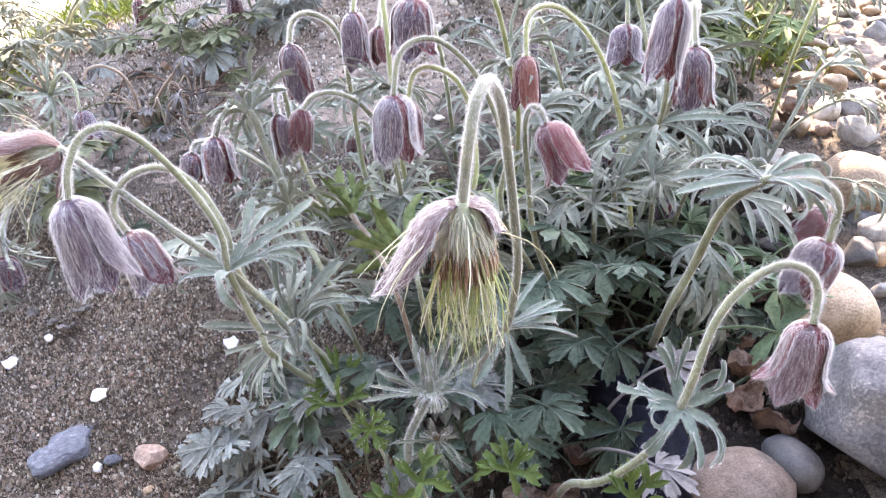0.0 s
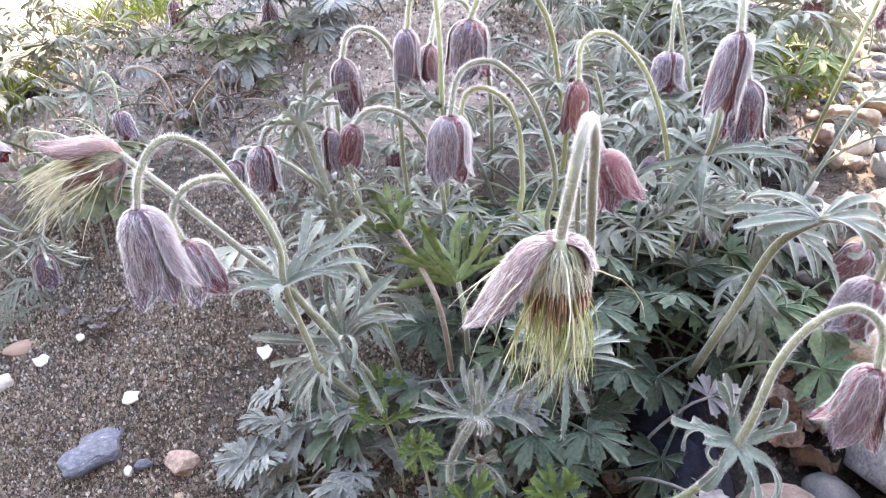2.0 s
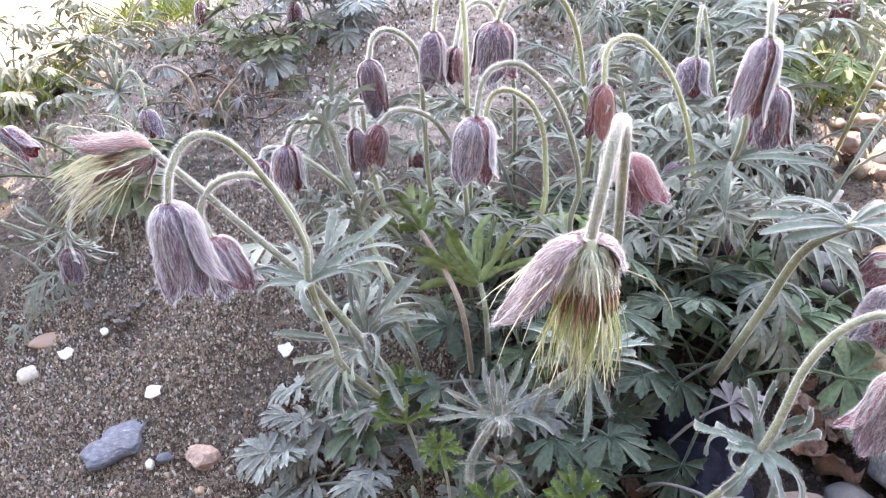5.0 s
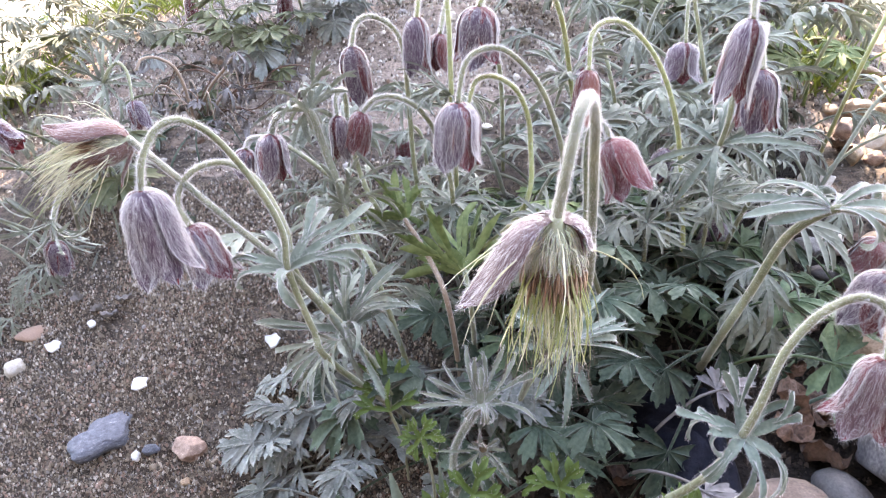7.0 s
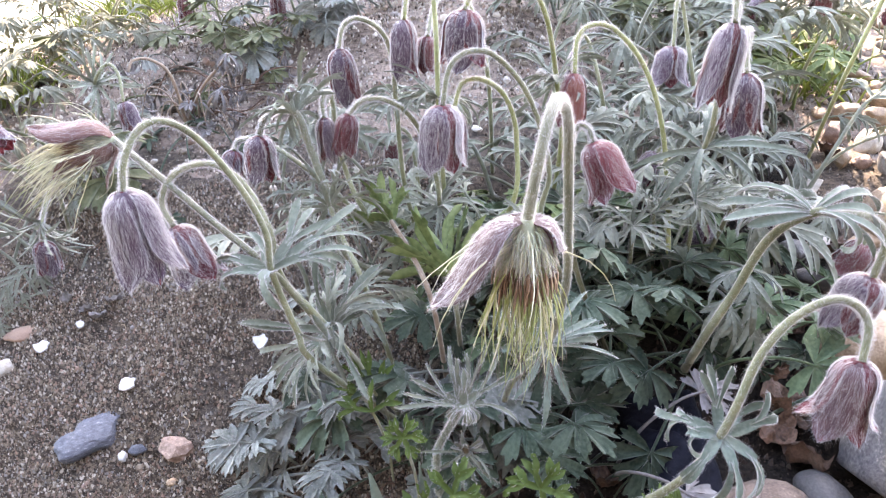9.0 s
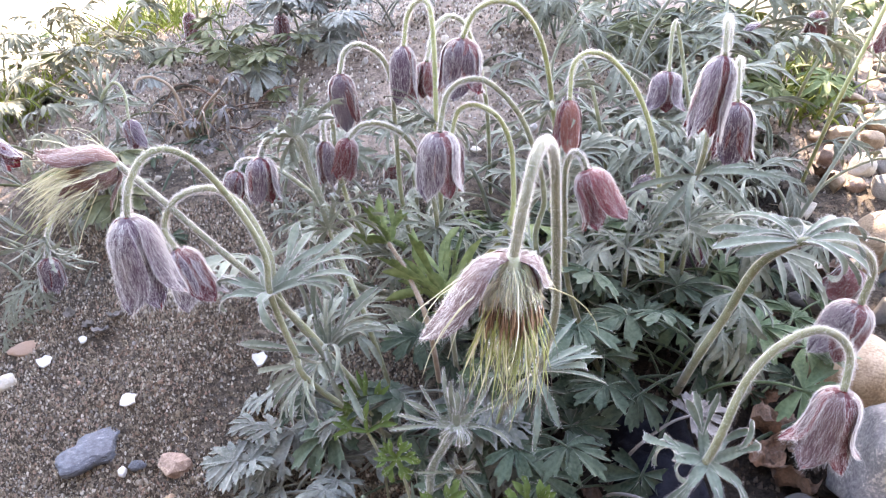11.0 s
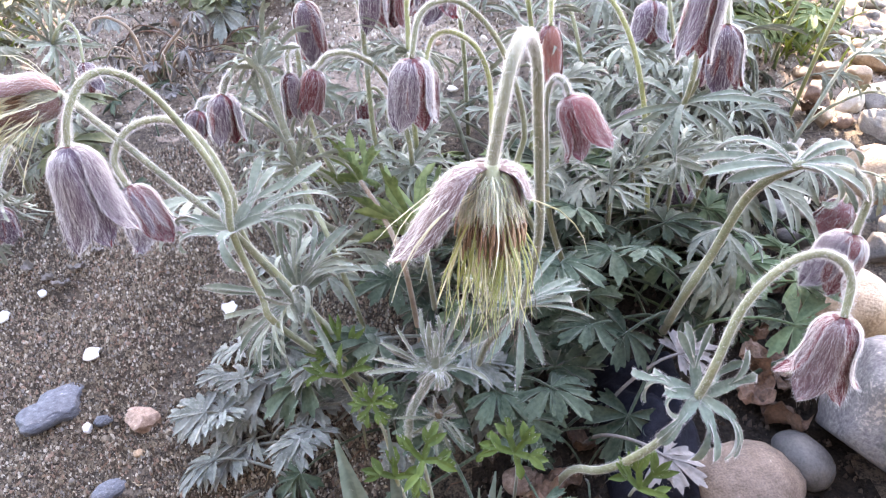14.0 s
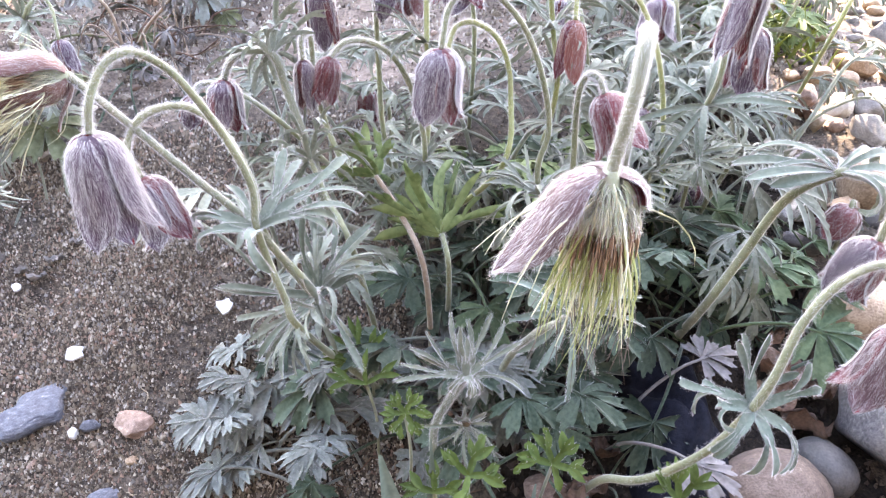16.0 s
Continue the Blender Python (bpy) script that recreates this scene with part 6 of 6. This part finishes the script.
# ---- young shoots, weeds and the hairy bud at the middle ----
shoot = pasqueflower([CROWN] + [(-0.0180, 0.1960, 0.0330), (-0.0195, 0.1945, 0.0560), (-0.0140, 0.1962, 0.0700), (-0.0105, 0.1966, 0.0774)], 0, 0, hairs=6000, mat=DOWNY, radius=0.0016, label="short hairy shoot with a silvery leaf ruff round its bud")
set_bracts(stem_of(shoot), (-0.0105, 0.1966, 0.0774),
           ((aim(-1, 0.4, -0.1), 3, 0.024, -0.2), (aim(-1, 0.1, 0.15), 2, 0.024, 0.3), (aim(-0.45, 1, -0.2), 2, 0.02, -0.4), (aim(0.0, 1, 0.1), 2, 0.015, 0.6), (aim(0.35, 1, -0.3), 2, 0.022, -0.3), (aim(0.9, 0.8, 0.1), 2, 0.022, 0.2),
            (aim(1, 0.3, 0.3), 1, 0.02, 1.3), (aim(-0.6, -0.05, 0.8), 2, 0.010, 1.9), (aim(0.25, -0.1, 0.9), 2, 0.010, 1.7), (aim(0.8, 0.0, 0.7), 2, 0.011, 1.8)), 0.0010, DOWNY, 960, 0.32, 520, 1.0, 0.000012, 0.3, 0.3)


def bud_cup(at, owner):
    """An opening bud: a brown heart in a ring of hairy lobes that point outward and down."""
    s = Shape()
    s.tube([Vector((0, 0.0012, z)) for z in (-0.003, -0.001, 0.0006, 0.0014, 0.0018)], [0.0014, 0.0017, 0.0015, 0.0009, 0.0002], 12)
    ob = new("bud", s.mesh("bud", [HEART]))
    ob.parent, ob.matrix_basis = owner, Matrix.Translation(Vector(at) - owner.location) @ frame_along((0, 0.6, -0.8))
    tagged(ob, "brown heart of a hairy bud")


bud_cup((-0.0090, 0.1925, 0.0590), shoot)
set_bracts(stem_of(shoot), (-0.0090, 0.1940, 0.0580),
           [(aim(math.cos(a) * 0.9, 0.85 * math.sin(a), 0.9 if k % 2 else 0.45), 1, 0.010 + 0.004 * (k % 3), 0.9 if math.sin(a) < 0 else -0.3) for k, a in enumerate(np.linspace(0.2, 6.1, 17))], 0.0006, DOWNY, 980, 0.4, 170, 1.2, 0.000013, 0.3)
set_bracts(stem_of(spent), (0.0145, 0.1780, 0.1185),
           ((aim(0.8, 0.85, -0.2), 2, 0.026, 0.5), (aim(1, 0.55, -0.1), 2, 0.027, 0.6), (aim(1, 0.2, 0.1), 1, 0.027, 0.5), (aim(1, 0.3, 0.3), 1, 0.024, 1.7), (aim(0.35, -0.75, 0.4), 1, 0.023, 0.4), (aim(-0.1, -0.8, 0.4), 2, 0.024, 0.5),
            (aim(-0.6, -0.6, 0.3), 1, 0.022, 0.8), (aim(-1, 0.0, 0.1), 1, 0.021, 0.9), (aim(-0.7, 0.6, -0.3), 1, 0.02, 0.7)), 0.0011, STAR, 1010, 0.45, 500, 0.9, 0.00001, 0.3)
clump((0.0390, 0.2150, 0.0265), 3, LEAVES_DUSTY, "few dusty mauve-grey leaves among green ones", 46, (0.7, 0.9), (10, 50), scatter=0.008)


clump((0.0880, 0.2630, 0.05), 3, LEAVES_DEEP, "few broad green leaves over withered ones", 47, (0.7, 0.9), (0, 20), (-25, 15), scatter=0.006)


def sprig(at, rows, label, seed, width=0.0019):
    """A young shoot: a short stem with toothed leaves at its top; each row: the way of a leaf, its size, its lobes."""
    foot = (at[0] + 0.004, at[1] + 0.022, height(at[0] + 0.004, at[1] + 0.022))
    owner = thing("leaf_sprig", foot, label, "foliage", "bright young sprigs in the bed")
    random.seed(seed)
    top = Vector(at)
    s = Shape()
    low = Vector(foot) - Vector((0, 0, 0.004))
    s.tube(spline([low, low.lerp(top, 0.5) + Vector((0.001, 0.002, 0.002)), top], 5), [0.0006] * 11, 6)
    part("stem", s.mesh("stem", [STEM]), owner)
    for way, size, lobes in rows:
        size *= 0.82
        s = Shape()
        n = Vector((0, -0.75, 0.75)) + Vector((random.uniform(-0.4, 0.4), 0, random.uniform(-0.3, 0.3)))
        n = (n - way * n.dot(way)).normalized()
        side = way.cross(n)
        finger(s, Vector(), way, n, size * 0.62, width * 0.5, 0.2, 8, 0, 5, 0, 1, False)
        tip = way * size * 0.5
        for j in range(lobes):
            a = (j - (lobes - 1) / 2) * random.uniform(0.5, 0.68)
            d = way * math.cos(a) + side * math.sin(a)
            finger(s, tip + n * 0.0003 * j, d, n, size * random.uniform(0.55, 0.75), width * random.uniform(0.55, 0.7), random.uniform(0.1, 0.6), 10, 0, 8, random.choice((0, 0, 1)), 1, 0.45, 0.4, 0.3)
        part("leaf", s.mesh("leaf", [LIME, HAIR]), owner, Matrix.Translation(top))


SPRIG = "bright green young sprig of toothed leaves"
sprig((0.0160, 0.1705, 0.0660), ((aim(-1, 0.35, 0.1), 0.0135, 3), (aim(-0.4, 1, 0.0), 0.0125, 2), (aim(0.55, 0.8, 0.1), 0.0125, 3), (aim(1, -0.15, 0.3), 0.012, 3), (aim(0.25, -0.9, 0.3), 0.0085, 1)), SPRIG, 1, 0.0023)
sprig((0.0560, 0.1650, 0.0570), ((aim(-0.75, 0.75, 0.1), 0.0135, 3), (aim(-0.05, 1, 0.0), 0.0145, 3), (aim(0.7, 0.8, 0.1), 0.0155, 3), (aim(0.9, 0.0, 0.5), 0.011, 2)), SPRIG, 2, 0.0022)
sprig((-0.0302, 0.1785, 0.0785), [(aim(math.cos(a), math.sin(a), 0.3), 0.0085, 3) for a in (0.2, 1.1, 2.3, 3.2, 4.2, 5.3)], "small curly bright green sprig", 3, 0.0017)
sprig((-0.0455, 0.2150, 0.0670), ((aim(-0.9, 0.15, 0.2), 0.016, 2), (aim(-0.7, 0.8, 0.1), 0.016, 2), (aim(-0.25, 1, 0.0), 0.018, 2), (aim(0.5, 0.9, 0.1), 0.014, 2), (aim(-1, -0.3, 0.3), 0.012, 3)), SPRIG, 4, 0.0018)
sprig((-0.0430, 0.1965, 0.0730), ((aim(-0.9, 0.2, 0.2), 0.015, 3), (aim(-0.2, 0.9, 0.1), 0.012, 2), (aim(0.8, 0.5, 0.1), 0.013, 2)), SPRIG, 5, 0.0018)
sprig((-0.0211, 0.1560, 0.0700), ((aim(-0.9, 0.3, 0.2), 0.011, 3), (aim(-0.1, 1, 0.1), 0.010, 2), (aim(0.7, 0.3, 0.4), 0.010, 2)), SPRIG, 6, 0.002)
sprig((-0.0125, 0.1520, 0.0820), ((aim(-0.7, 0.7, 0.1), 0.011, 2), (aim(0.3, 1, 0.0), 0.012, 3), (aim(0.9, 0.1, 0.3), 0.011, 3), (aim(-0.2, -0.7, 0.5), 0.011, 3)), SPRIG, 7, 0.002)


def weed(at, tips, label):
    """Broad smooth lance-shaped blades from one foot."""
    owner = thing("weed", (at[0], at[1], height(at[0], at[1])), label, "weed")
    for k, (x, y, z, w, arch) in enumerate(tips):
        random.seed(60 + k)
        s = Shape()
        foot = Vector((at[0] + 0.002 * k, at[1], height(at[0], at[1]) - 0.003))
        way = Vector((x, y, z)) - foot
        side = way.cross(Vector((0.15, -0.8, 0.5))).normalized()
        n = side.cross(way).normalized()
        tilted = Matrix.Rotation(arch * 0.5, 3, side) @ way
        finger(s, foot, tilted, n, way.length, w, arch, 60, 0, 14, 0, 1, 0.3, 0.34, 0.05)
        part("leaf", s.mesh("leaf", [SEA, HAIR]), owner)


weed((-0.0240, 0.1660, 0.0081), ((-0.0372, 0.1475, 0.0925, 0.0046, 0.5), (-0.0325, 0.1480, 0.0760, 0.0030, 0.3), (-0.0209, 0.1580, 0.0890, 0.0019, 0.2)), "blue-green lance-shaped weed blades low among the leaves")
weed((-0.0010, 0.1650, 0.0100), ((0.0094, 0.1600, 0.0690, 0.0026, 1.0), (0.0118, 0.1600, 0.0620, 0.0024, 0.7), (0.0060, 0.1600, 0.0610, 0.0018, 0.5)), "pale downy lance-shaped blades low among the leaves")


def withered_plant(at, count, seed):
    """A collapsed plant: a tangle of thin brown stalks with shrivelled leaves."""
    rng = random.Random(seed)
    foot = Vector((at[0], at[1], height(at[0], at[1])))
    owner = thing("withered_plant", foot, "collapsed withered plant with brown stalks and shrivelled leaves", "plant")
    for k in range(count):
        random.seed(seed + k)
        a = rng.uniform(0, 6.28)
        out = Vector((math.cos(a), math.sin(a) * 0.7, 0))
        o = foot + out * rng.uniform(0, 0.012) - Vector((0, 0, 0.003))
        up, reach = rng.uniform(0.008, 0.026), rng.uniform(0.012, 0.04)
        end = o + out * reach * 1.5
        end.z = height(end.x, end.y) + rng.uniform(0.004, 0.018)
        line = spline([o, o + out * reach * 0.4 + Vector((0, 0, up * 0.8)), o + out * reach + Vector((0, 0, up)), end], 6)
        s = Shape()
        s.tube(line, [0.0007 - 0.0003 * i / len(line) for i in range(len(line))], 5)
        part("stalk", s.mesh("stalk", [STEM_BROWN if k % 3 else DEAD]), owner)
        if k % 2:
            for j in range(3):
                m = Matrix.Translation(line[-1] if j else line[-5]) @ Matrix.Rotation(rng.uniform(0, 6.28), 4, "Z") @ Matrix.Rotation(rng.uniform(0.3, 1.2), 4, "Y") @ Matrix.Diagonal((0.7, 0.8, 0.8, 1))
                part("leaf", rng.choice(BRACTS_DRY), owner, m)


withered_plant((-0.2100, 0.4950), 22, 1200)
withered_plant((-0.1850, 0.5080), 14, 1240)
